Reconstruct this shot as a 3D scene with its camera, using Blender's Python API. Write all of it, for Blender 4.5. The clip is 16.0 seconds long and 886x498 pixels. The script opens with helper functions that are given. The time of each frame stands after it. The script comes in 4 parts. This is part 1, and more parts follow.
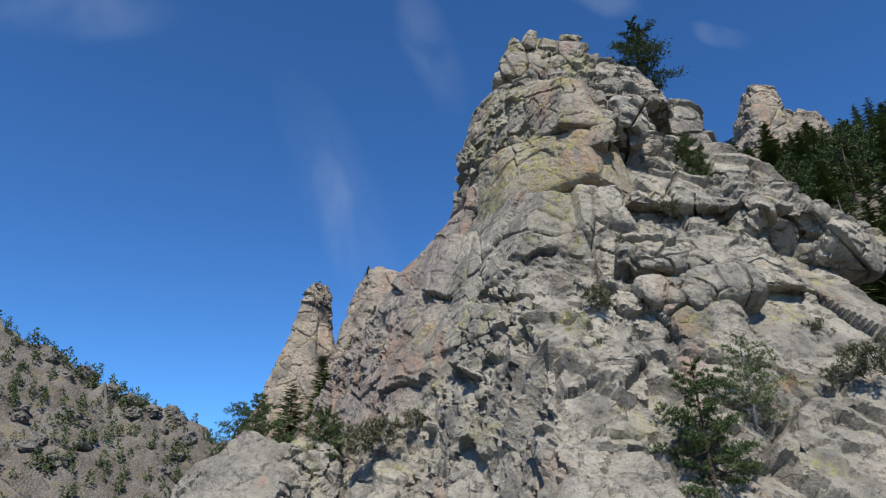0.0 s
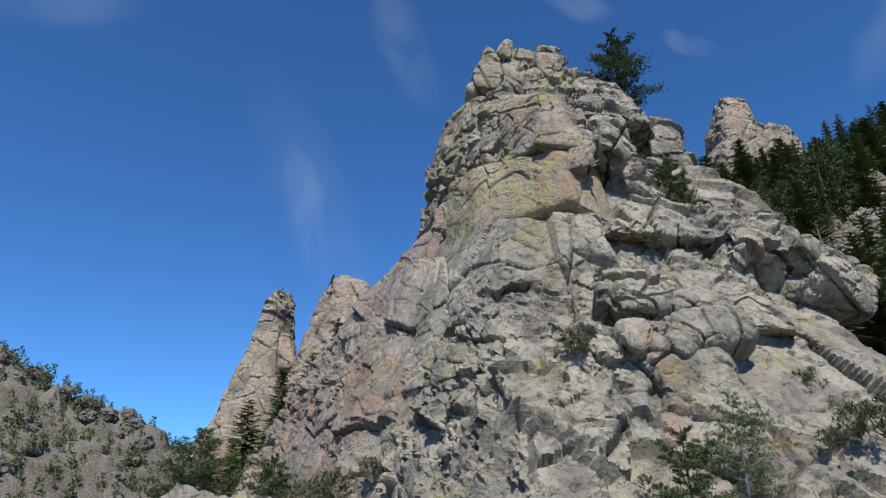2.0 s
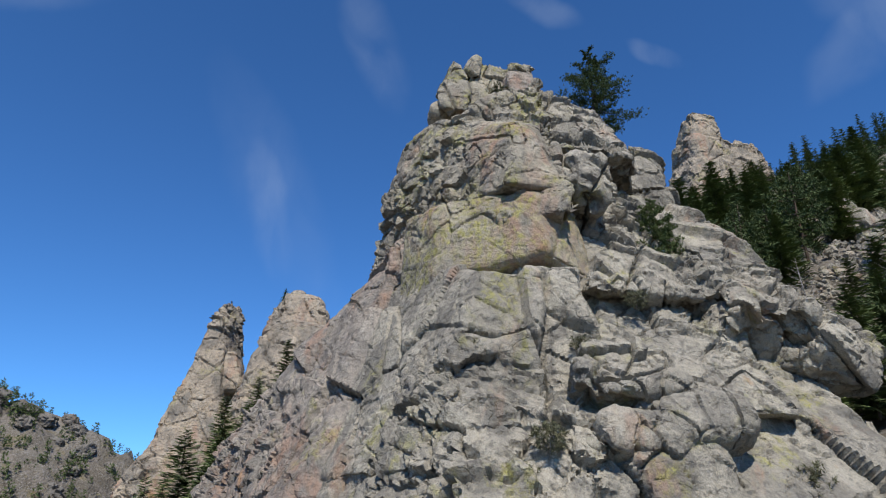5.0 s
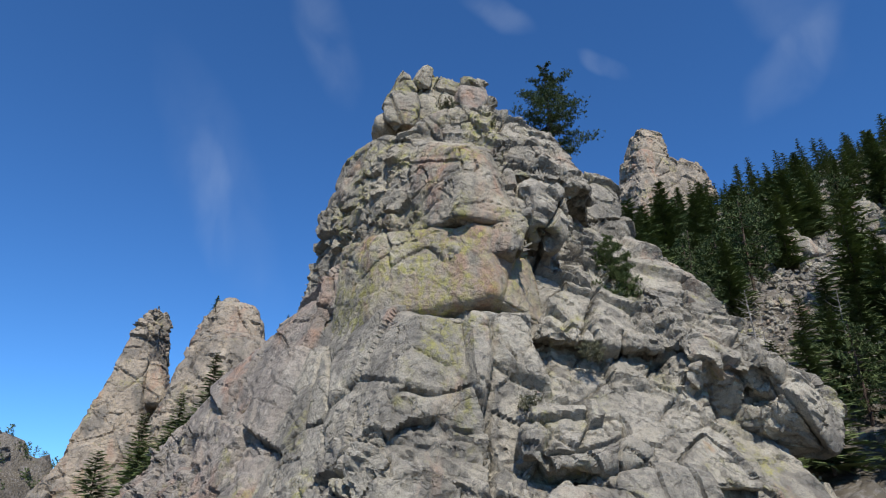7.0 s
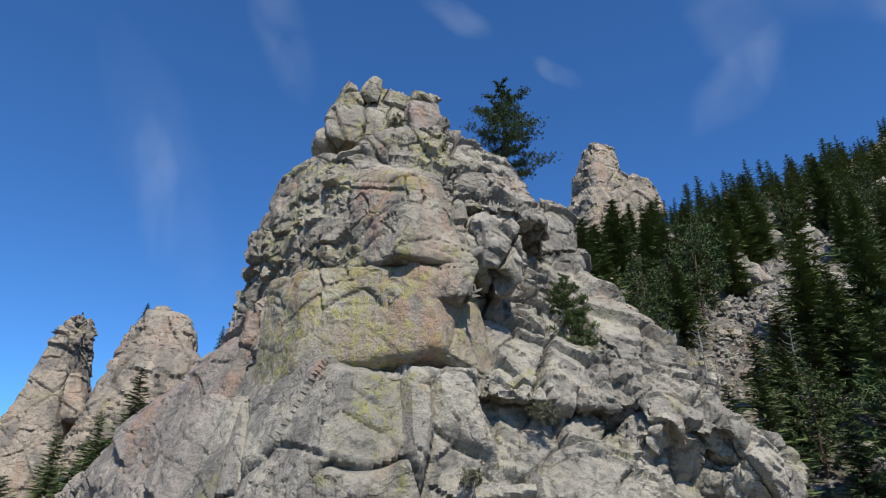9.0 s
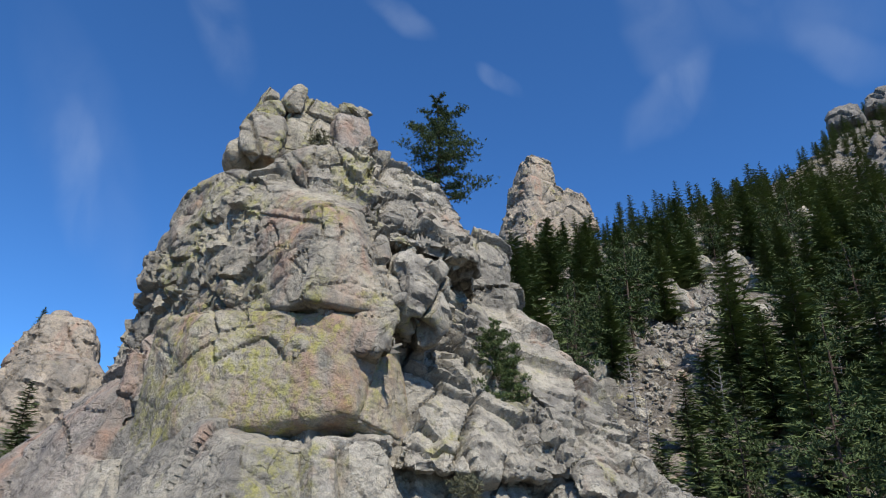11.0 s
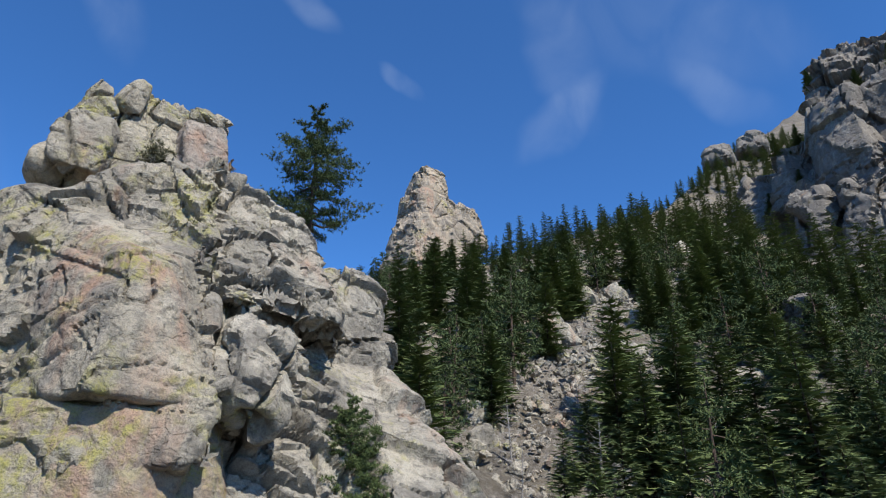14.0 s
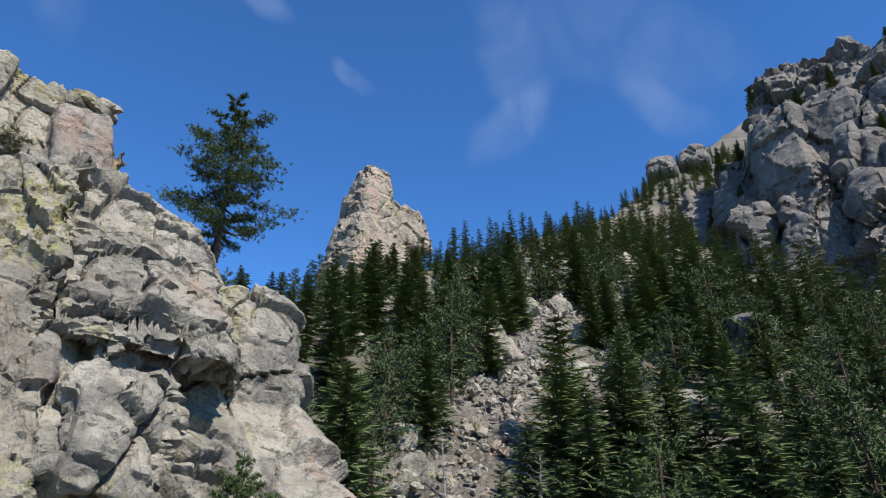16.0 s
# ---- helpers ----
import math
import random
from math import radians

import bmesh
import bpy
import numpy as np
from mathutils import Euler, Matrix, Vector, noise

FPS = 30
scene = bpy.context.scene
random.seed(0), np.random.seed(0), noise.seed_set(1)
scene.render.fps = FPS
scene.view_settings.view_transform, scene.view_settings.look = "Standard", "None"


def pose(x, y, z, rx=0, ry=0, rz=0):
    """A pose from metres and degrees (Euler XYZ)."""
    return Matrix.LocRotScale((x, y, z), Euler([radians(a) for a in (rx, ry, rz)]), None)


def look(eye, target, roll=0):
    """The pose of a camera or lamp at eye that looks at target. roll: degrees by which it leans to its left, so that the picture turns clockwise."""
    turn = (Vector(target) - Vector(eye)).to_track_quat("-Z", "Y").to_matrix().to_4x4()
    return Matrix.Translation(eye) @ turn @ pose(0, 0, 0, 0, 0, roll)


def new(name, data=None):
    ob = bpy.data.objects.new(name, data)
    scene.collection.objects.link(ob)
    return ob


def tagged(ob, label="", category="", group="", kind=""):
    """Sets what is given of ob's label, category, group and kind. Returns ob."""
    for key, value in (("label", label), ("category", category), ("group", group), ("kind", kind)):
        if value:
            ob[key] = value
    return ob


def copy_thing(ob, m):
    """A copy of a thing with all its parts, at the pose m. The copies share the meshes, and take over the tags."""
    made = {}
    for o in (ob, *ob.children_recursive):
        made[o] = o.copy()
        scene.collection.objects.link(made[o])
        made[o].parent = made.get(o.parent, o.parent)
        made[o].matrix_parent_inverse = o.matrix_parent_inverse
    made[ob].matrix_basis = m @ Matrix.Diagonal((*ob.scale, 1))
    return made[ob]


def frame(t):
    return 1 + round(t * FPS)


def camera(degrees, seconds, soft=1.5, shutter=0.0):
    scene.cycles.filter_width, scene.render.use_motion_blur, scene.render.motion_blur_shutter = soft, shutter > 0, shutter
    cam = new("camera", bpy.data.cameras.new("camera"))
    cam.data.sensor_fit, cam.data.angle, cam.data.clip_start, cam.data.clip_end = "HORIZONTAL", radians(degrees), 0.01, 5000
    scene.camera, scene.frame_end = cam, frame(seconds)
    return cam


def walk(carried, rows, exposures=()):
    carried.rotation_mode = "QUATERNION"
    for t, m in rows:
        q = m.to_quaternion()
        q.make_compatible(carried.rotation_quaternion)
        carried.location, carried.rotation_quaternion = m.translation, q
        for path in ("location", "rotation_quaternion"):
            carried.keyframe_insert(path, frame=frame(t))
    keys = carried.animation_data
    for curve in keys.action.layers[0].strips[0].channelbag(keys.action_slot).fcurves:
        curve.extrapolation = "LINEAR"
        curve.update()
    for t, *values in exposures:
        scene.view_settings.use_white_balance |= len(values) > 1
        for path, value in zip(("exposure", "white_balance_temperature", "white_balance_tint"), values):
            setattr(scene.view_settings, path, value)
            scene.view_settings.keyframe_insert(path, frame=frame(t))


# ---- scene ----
import itertools

cam = camera(69.0, 16.0, 1.15)
METRES, EYE, TILT, LEAN, TURN = 40.0, 10.0, 23.3, 0.0, 0.0
ROWS = [
    (0.0, 0.0, 0.0, 0.0, 0.0, 0.0, -0.0),
    (0.5, 0.0021, 0.0266, 0.0134, -0.55, -0.01, -0.23),
    (1.0, 0.0048, 0.0528, 0.0269, -1.0, -0.01, -0.44),
    (1.5, 0.0075, 0.0795, 0.0404, -1.83, -0.02, -0.8),
    (2.0, 0.0102, 0.1054, 0.0544, -2.64, -0.01, -1.18),
    (2.5, 0.0132, 0.1321, 0.0685, -3.26, -0.01, -1.46),
    (3.0, 0.0165, 0.1589, 0.083, -3.77, 0.01, -1.69),
    (3.5, 0.0193, 0.1862, 0.0976, -4.18, 0.02, -1.87),
    (4.0, 0.0227, 0.2137, 0.1123, -4.61, 0.04, -2.07),
    (6.5, 0.0446, 0.3542, 0.1858, -9.21, 0.24, -4.07),
    (7.0, 0.0503, 0.3816, 0.1996, -10.65, 0.37, -4.7),
    (7.5, 0.0562, 0.4086, 0.2137, -11.81, 0.49, -5.18),
    (8.0, 0.0629, 0.4341, 0.2285, -12.84, 0.6, -5.63),
    (8.5, 0.0699, 0.459, 0.2428, -13.94, 0.72, -6.07),
    (9.0, 0.0782, 0.4834, 0.2579, -15.06, 0.87, -6.55),
    (11.5, 0.1268, 0.6019, 0.3317, -22.76, 2.04, -9.6),
    (12.0, 0.1387, 0.6251, 0.3465, -24.59, 2.37, -10.29),
    (12.5, 0.151, 0.6483, 0.3606, -26.34, 2.72, -10.91),
    (13.0, 0.1651, 0.6716, 0.3747, -28.13, 3.08, -11.55),
    (13.5, 0.1795, 0.6944, 0.389, -29.67, 3.41, -12.08),
    (14.0, 0.195, 0.7163, 0.4029, -31.0, 3.69, -12.51),
    (14.5, 0.2116, 0.7401, 0.4155, -32.42, 4.0, -12.98),
    (15.0, 0.2321, 0.7672, 0.4267, -33.83, 4.31, -13.41),
    (15.5, 0.2554, 0.7971, 0.4367, -35.27, 4.64, -13.87),
    (16.0, 0.2804, 0.8267, 0.446, -36.04, 4.83, -14.1),
]
walk(cam, [(t, pose(0, 0, EYE, TILT, LEAN, TURN) @ pose(METRES * x, METRES * y, METRES * z, 90 + pitch, roll, yaw)) for t, x, y, z, yaw, pitch, roll in ROWS], [(0.0, 0.12), (4.0, 0.12), (9.0, 0.22), (12.5, 0.38), (16.0, 0.52)])
# ---- world, sun and exposure ----
SUN_DIR = Vector((-0.02, -0.64, 0.77)).normalized()
world = bpy.data.worlds.new("sky")
scene.world = world
world.use_nodes = True
wn, wl = world.node_tree.nodes, world.node_tree.links
wn.clear()
sky = wn.new("ShaderNodeTexSky")
sky.sky_type = "NISHITA"
sky.sun_disc = False
sky.sun_elevation = math.asin(SUN_DIR.z)
sky.sun_rotation = math.atan2(SUN_DIR.x, SUN_DIR.y)
sky.altitude = 2000.0
sky.air_density, sky.dust_density, sky.ozone_density = 1.0, 0.3, 3.0
background = wn.new("ShaderNodeBackground")
background.inputs["Strength"].default_value = 0.115
world_out = wn.new("ShaderNodeOutputWorld")


def wisp(start, end, width, strength):
    """A thin streak of high cloud between two directions of the sky; returns its density socket."""
    d = (Vector(start) + Vector(end)).normalized()
    a = Vector(end) - Vector(start)
    length = 0.5 * a.length + 1.6 * width
    a = (a - d * a.dot(d)).normalized()
    b = d.cross(a)
    coords = wn.new("ShaderNodeTexCoord")
    warp = wn.new("ShaderNodeTexNoise")
    warp.inputs["Scale"].default_value = 7.0
    warp.inputs["Detail"].default_value = 3.0
    wl.new(coords.outputs["Generated"], warp.inputs["Vector"])
    shift = wn.new("ShaderNodeVectorMath")
    shift.operation = "SUBTRACT"
    wl.new(warp.outputs["Color"], shift.inputs[0])
    shift.inputs[1].default_value = (0.5, 0.5, 0.5)
    scaled = wn.new("ShaderNodeVectorMath")
    scaled.operation = "SCALE"
    wl.new(shift.outputs[0], scaled.inputs[0])
    scaled.inputs["Scale"].default_value = 0.07
    bent = wn.new("ShaderNodeVectorMath")
    bent.operation = "ADD"
    wl.new(coords.outputs["Generated"], bent.inputs[0])
    wl.new(scaled.outputs[0], bent.inputs[1])
    total = None
    for axis, size in ((a, length), (b, width)):
        dot = wn.new("ShaderNodeVectorMath")
        dot.operation = "DOT_PRODUCT"
        wl.new(bent.outputs[0], dot.inputs[0])
        dot.inputs[1].default_value = axis / size
        sub = wn.new("ShaderNodeMath")
        sub.operation = "SUBTRACT"
        wl.new(dot.outputs["Value"], sub.inputs[0])
        sub.inputs[1].default_value = d.dot(axis) / size
        sq = wn.new("ShaderNodeMath")
        sq.operation = "POWER"
        wl.new(sub.outputs[0], sq.inputs[0])
        sq.inputs[1].default_value = 2.0
        if total is None:
            total = sq
        else:
            add = wn.new("ShaderNodeMath")
            add.operation = "ADD"
            wl.new(total.outputs[0], add.inputs[0])
            wl.new(sq.outputs[0], add.inputs[1])
            total = add
    ramp = wn.new("ShaderNodeMapRange")
    ramp.interpolation_type = "SMOOTHSTEP"
    wl.new(total.outputs[0], ramp.inputs["Value"])
    ramp.inputs["From Min"].default_value, ramp.inputs["From Max"].default_value = 1.0, 0.0
    ramp.inputs["To Min"].default_value, ramp.inputs["To Max"].default_value = 0.0, strength
    return ramp.outputs["Result"]


def sky_clouds():
    total = None
    for w in WISPS:
        s = wisp(*w)
        if total is None:
            total = s
        else:
            add = wn.new("ShaderNodeMath")
            add.operation = "ADD"
            wl.new(total, add.inputs[0])
            wl.new(s, add.inputs[1])
            total = add.outputs[0]
    grain = wn.new("ShaderNodeTexNoise")
    grain.inputs["Scale"].default_value = 5.0
    grain.inputs["Detail"].default_value = 6.0
    grain.inputs["Distortion"].default_value = 0.6
    coords = wn.new("ShaderNodeTexCoord")
    streak = wn.new("ShaderNodeMapping")
    streak.inputs["Scale"].default_value = (2.6, 2.6, 0.7)
    streak.inputs["Rotation"].default_value = (0.15, 0.25, 0.0)
    wl.new(coords.outputs["Generated"], streak.inputs["Vector"])
    wl.new(streak.outputs["Vector"], grain.inputs["Vector"])
    texture = wn.new("ShaderNodeMapRange")
    wl.new(grain.outputs["Fac"], texture.inputs["Value"])
    texture.inputs["From Min"].default_value, texture.inputs["From Max"].default_value = 0.22, 0.72
    times = wn.new("ShaderNodeMath")
    times.operation = "MULTIPLY"
    wl.new(total, times.inputs[0])
    wl.new(texture.outputs[0], times.inputs[1])
    mix = wn.new("ShaderNodeMix")
    mix.data_type = "RGBA"
    wl.new(times.outputs[0], mix.inputs["Factor"])
    tint = wn.new("ShaderNodeMix")
    tint.data_type, tint.blend_type = "RGBA", "MULTIPLY"
    tint.inputs["Factor"].default_value = 1.0
    wl.new(sky.outputs["Color"], tint.inputs[6])
    tint.inputs[7].default_value = SKY_TINT
    wl.new(tint.outputs[2], mix.inputs[6])
    mix.inputs[7].default_value = (5.2, 6.0, 7.0, 1)
    wl.new(mix.outputs[2], background.inputs["Color"])
    wl.new(background.outputs[0], world_out.inputs["Surface"])


SKY_TINT = (0.45, 0.88, 1.3, 1)
WISPS = [
    ((-0.179, 0.845, 0.504), (-0.155, 0.914, 0.376), 0.031, 0.09),
    ((-0.200, 0.810, 0.550), (-0.100, 0.930, 0.350), 0.068, 0.05),
    ((-0.036, 0.730, 0.683), (-0.008, 0.782, 0.623), 0.048, 0.09),
    ((0.354, 0.693, 0.629), (0.402, 0.690, 0.602), 0.014, 0.18),
    ((0.510, 0.529, 0.678), (0.584, 0.547, 0.599), 0.051, 0.075),
    ((0.600, 0.548, 0.583), (0.576, 0.613, 0.540), 0.037, 0.085),
    ((-0.527, 0.616, 0.586), (-0.388, 0.663, 0.640), 0.041, 0.10),
    ((0.197, 0.698, 0.688), (0.257, 0.693, 0.674), 0.024, 0.12),
    ((0.581, 0.463, 0.670), (0.700, 0.360, 0.610), 0.095, 0.07),
    ((0.700, 0.420, 0.570), (0.760, 0.380, 0.530), 0.037, 0.085),
]
sky_clouds()
sun = new("sun", bpy.data.lights.new("sun", "SUN"))
sun.data.energy = 5.0
sun.data.angle = radians(0.53)
sun.data.color = (1.0, 0.95, 0.87)
sun.matrix_world = look((0, 0, 200), Vector((0, 0, 200)) - SUN_DIR)


# ---- numeric noise for shaping rock and ground ----
def hashed(i, j, k, seed):
    h = (i.astype(np.int64) * 374761393 + j.astype(np.int64) * 668265263 + k.astype(np.int64) * 2147483647 + seed * 974634777) & 0xFFFFFFFF
    h = ((h ^ (h >> 13)) * 1274126177) & 0xFFFFFFFF
    h = ((h ^ (h >> 15)) * 2246822519) & 0xFFFFFFFF
    return ((h ^ (h >> 16)) & 0xFFFFFF) / float(0x1000000)


def value_noise(p, seed=0):
    """Smooth noise from -1 to 1 at the points p (n, 3)."""
    f = np.floor(p)
    u = p - f
    u = u * u * (3 - 2 * u)
    i, j, k = f[:, 0], f[:, 1], f[:, 2]
    out = 0
    for a in (0, 1):
        for b in (0, 1):
            for c in (0, 1):
                w = (u[:, 0] if a else 1 - u[:, 0]) * (u[:, 1] if b else 1 - u[:, 1]) * (u[:, 2] if c else 1 - u[:, 2])
                out = out + w * hashed(i + a, j + b, k + c, seed)
    return 2 * out - 1


def fractal(p, octaves=4, seed=0):
    out, amp = 0, 1.0
    for o in range(octaves):
        out = out + amp * value_noise(p * 2.03 ** o + 17.3 * o, seed + o)
        amp *= 0.5
    return out


def cells(p, seed):
    """Fractured cells: distance to the nearest border, the cell's random number and the offset from its middle."""
    f = np.floor(p)
    near = np.full(len(p), 9.0)
    second = np.full(len(p), 9.0)
    ident = np.zeros(len(p))
    offset = np.zeros_like(p)
    for a in (-1, 0, 1):
        for b in (-1, 0, 1):
            for c in (-1, 0, 1):
                i, j, k = f[:, 0] + a, f[:, 1] + b, f[:, 2] + c
                q = np.stack([i + 0.1 + 0.8 * hashed(i, j, k, seed), j + 0.1 + 0.8 * hashed(i, j, k, seed + 1), k + 0.1 + 0.8 * hashed(i, j, k, seed + 2)], 1)
                v = p - q
                d = np.sqrt((v * v).sum(1))
                closer = d < near
                second = np.where(closer, near, np.minimum(second, d))
                near = np.where(closer, d, near)
                ident = np.where(closer, hashed(i, j, k, seed + 3), ident)
                offset = np.where(closer[:, None], v, offset)
    return second - near, ident, offset


def smooth(x, a, b):
    x = np.clip((x - a) / (b - a), 0, 1)
    return x * x * (3 - 2 * x)


JOINTS = np.array(Euler((radians(20), radians(27), radians(33))).to_matrix())


def fracture(p, size, amount, crack, seed, flat=0.8, open_joint=0.07):
    """How far rock stands out at p: flat-faced blocks of about that size, each set in or out and tilted, with open joints."""
    q = p @ JOINTS
    low = q / size * 0.33
    q = q + 0.75 * size * np.stack([value_noise(low, seed + 5), value_noise(low, seed + 6), value_noise(low, seed + 7)], 1)
    high = q / size * 1.3
    q = q + 0.09 * size * np.stack([value_noise(high, seed + 8), value_noise(high, seed + 9), value_noise(high, seed + 10)], 1)
    q = q / (size * np.array((1.25, 0.9, flat)))
    border, ident, off = cells(q, seed)
    tilt = (off * np.stack([np.sin(ident * 91.0), np.cos(ident * 57.0), np.sin(ident * 133.0 + 1)], 1)).sum(1) - 0.3 * off @ JOINTS[2]
    body = (ident - 0.5) * 1.6 + 1.15 * tilt
    edge = 0.45 + 0.55 * smooth(border, 0.0, 0.07)
    return amount * body * edge - crack * (1 - smooth(border, 0.0, open_joint)) * smooth(np.mod(ident * 7.3, 1), 0.1, 0.8)


def weather(p, n, coarse=1.0, seed=3, grain=1.0, fine=1.0):
    """Rock points p with normals n, broken up at four scales; some stretches stay massive, others fall to blocks."""
    w = p / grain
    broken = smooth(value_noise(w * 0.12, seed + 90) + 0.35 * value_noise(w * 0.31, seed + 91), -0.45, 0.5)
    d = fracture(w, 6.5, 0.5 * coarse, 1.2 * coarse, seed, 0.95, 0.045)
    d += fine * (0.18 + 0.82 * broken) * fracture(w, 2.5, 0.42, 0.95, seed + 20, 0.85, 0.075)
    d += fine * (0.12 + 0.88 * broken) * fracture(w, 0.95, 0.17, 0.24, seed + 40, 0.75, 0.11)
    d += 0.12 * fractal(w * 0.8, 4, seed + 60)
    return p + n * (grain * d)[:, None]


# ---- mesh helpers ----
def mesh_of(name, verts, faces, materials=(), smooth_shade=True):
    me = bpy.data.meshes.new(name)
    verts = np.asarray(verts, dtype=np.float32)
    faces = np.asarray(faces, dtype=np.int32)
    n, m = faces.shape
    me.vertices.add(len(verts))
    me.vertices.foreach_set("co", verts.ravel())
    me.loops.add(n * m)
    me.loops.foreach_set("vertex_index", faces.ravel())
    me.polygons.add(n)
    me.polygons.foreach_set("loop_start", np.arange(0, n * m, m, dtype=np.int32))
    me.polygons.foreach_set("use_smooth", np.full(n, smooth_shade))
    me.update(calc_edges=True)
    if smooth_shade:
        me.set_sharp_from_angle(angle=radians(38))
    for mat in materials:
        me.materials.append(mat)
    return me


def normals_of(v, f):
    a, b, c = v[f[:, 0]], v[f[:, 1]], v[f[:, 2]]
    d = v[f[:, 3]] if f.shape[1] == 4 else c
    fn = np.cross(c - a, (d - b) if f.shape[1] == 4 else (b - a) * -1)
    out = np.zeros_like(v)
    for k in range(f.shape[1]):
        for ax in range(3):
            out[:, ax] += np.bincount(f[:, k], weights=fn[:, ax], minlength=len(v))
    return out / np.maximum(np.linalg.norm(out, axis=1), 1e-9)[:, None]


def part(name, me, parent, label=""):
    ob = new(name, me)
    ob.parent = parent
    if label:
        ob["label"] = label
    return ob


def cube_grid(nx, ny, nz):
    """A cube from -1 to 1 with its six sides cut into small squares: points and faces turned outwards."""
    pts, faces, start = [], [], 0
    for axis, (na, nb) in ((0, (ny, nz)), (1, (nz, nx)), (2, (nx, ny))):
        for side in (-1, 1):
            a, b = np.meshgrid(np.arange(na + 1), np.arange(nb + 1), indexing="ij")
            co = np.zeros((a.size, 3))
            co[:, axis] = side
            co[:, (axis + 1) % 3] = (2 * a / na - 1).ravel()
            co[:, (axis + 2) % 3] = (2 * b / nb - 1).ravel()
            idx = (np.arange(a.size) + start).reshape(na + 1, nb + 1)
            q = np.stack([idx[:-1, :-1], idx[1:, :-1], idx[1:, 1:], idx[:-1, 1:]], -1).reshape(-1, 4)
            faces.append(q if side > 0 else q[:, ::-1])
            pts.append(co)
            start += a.size
    pts, faces = np.concatenate(pts), np.concatenate(faces)
    key = np.round((pts + 1) * 50000).astype(np.int64)
    _, first, inverse = np.unique(key[:, 0] * 10 ** 12 + key[:, 1] * 10 ** 6 + key[:, 2], return_index=True, return_inverse=True)
    return pts[first], inverse.ravel()[faces]


class Mass:
    """A rounded, tapered block of rock: middle, half sizes, turn in degrees and squareness."""

    def __init__(self, name, c, s, r=(0, 0, 0), n=5.0, taper=0.0, step=0.165, mat="", label="", coarse=1.0, fine=1.0):
        self.coarse, self.fine = coarse, fine
        self.name, self.c, self.s, self.n, self.taper, self.step, self.mat, self.label = name, np.array(c, float), np.array(s, float), n, taper, step, mat, label
        self.turn = np.array(Euler([radians(a) for a in r]).to_matrix())

    def depth(self, p):
        """About how far p lies outside (minus: inside) the block."""
        q = (p - self.c) @ self.turn / self.s
        k = 1 - self.taper * np.clip(q[:, 2], -1, 1)
        q = np.stack([q[:, 0] / k, q[:, 1] / k, q[:, 2]], 1)
        g = (np.abs(q) ** self.n).sum(1) ** (1 / self.n)
        return (g - 1) * np.linalg.norm(p - self.c, axis=1) / np.maximum(g, 0.2)

    def surface(self):
        v, f = cube_grid(*[max(4, int(2 * a / self.step)) for a in self.s])
        v = np.sign(v) * np.abs(v) ** 1.15
        v = v / ((np.abs(v) ** self.n).sum(1) ** (1 / self.n))[:, None]
        k = 1 - self.taper * v[:, 2]
        v = np.stack([v[:, 0] * k, v[:, 1] * k, v[:, 2]], 1)
        return (v * self.s) @ self.turn.T + self.c, f

    def build(self, others, coarse=1.0, seed=3, grain=1.0):
        v, f = self.surface()
        inside = np.zeros(len(v), bool)
        for o in others:
            if o is not self:
                inside |= o.depth(v) < -1.7
        inside |= v[:, 2] < ground_height(v[:, 0], v[:, 1]) - 4.0
        f = f[~inside[f].all(1)]
        used, back = np.unique(f, return_inverse=True)
        v, f = v[used], back.reshape(f.shape)
        return weather(v, normals_of(v, f), coarse * self.coarse, seed, grain, self.fine), f

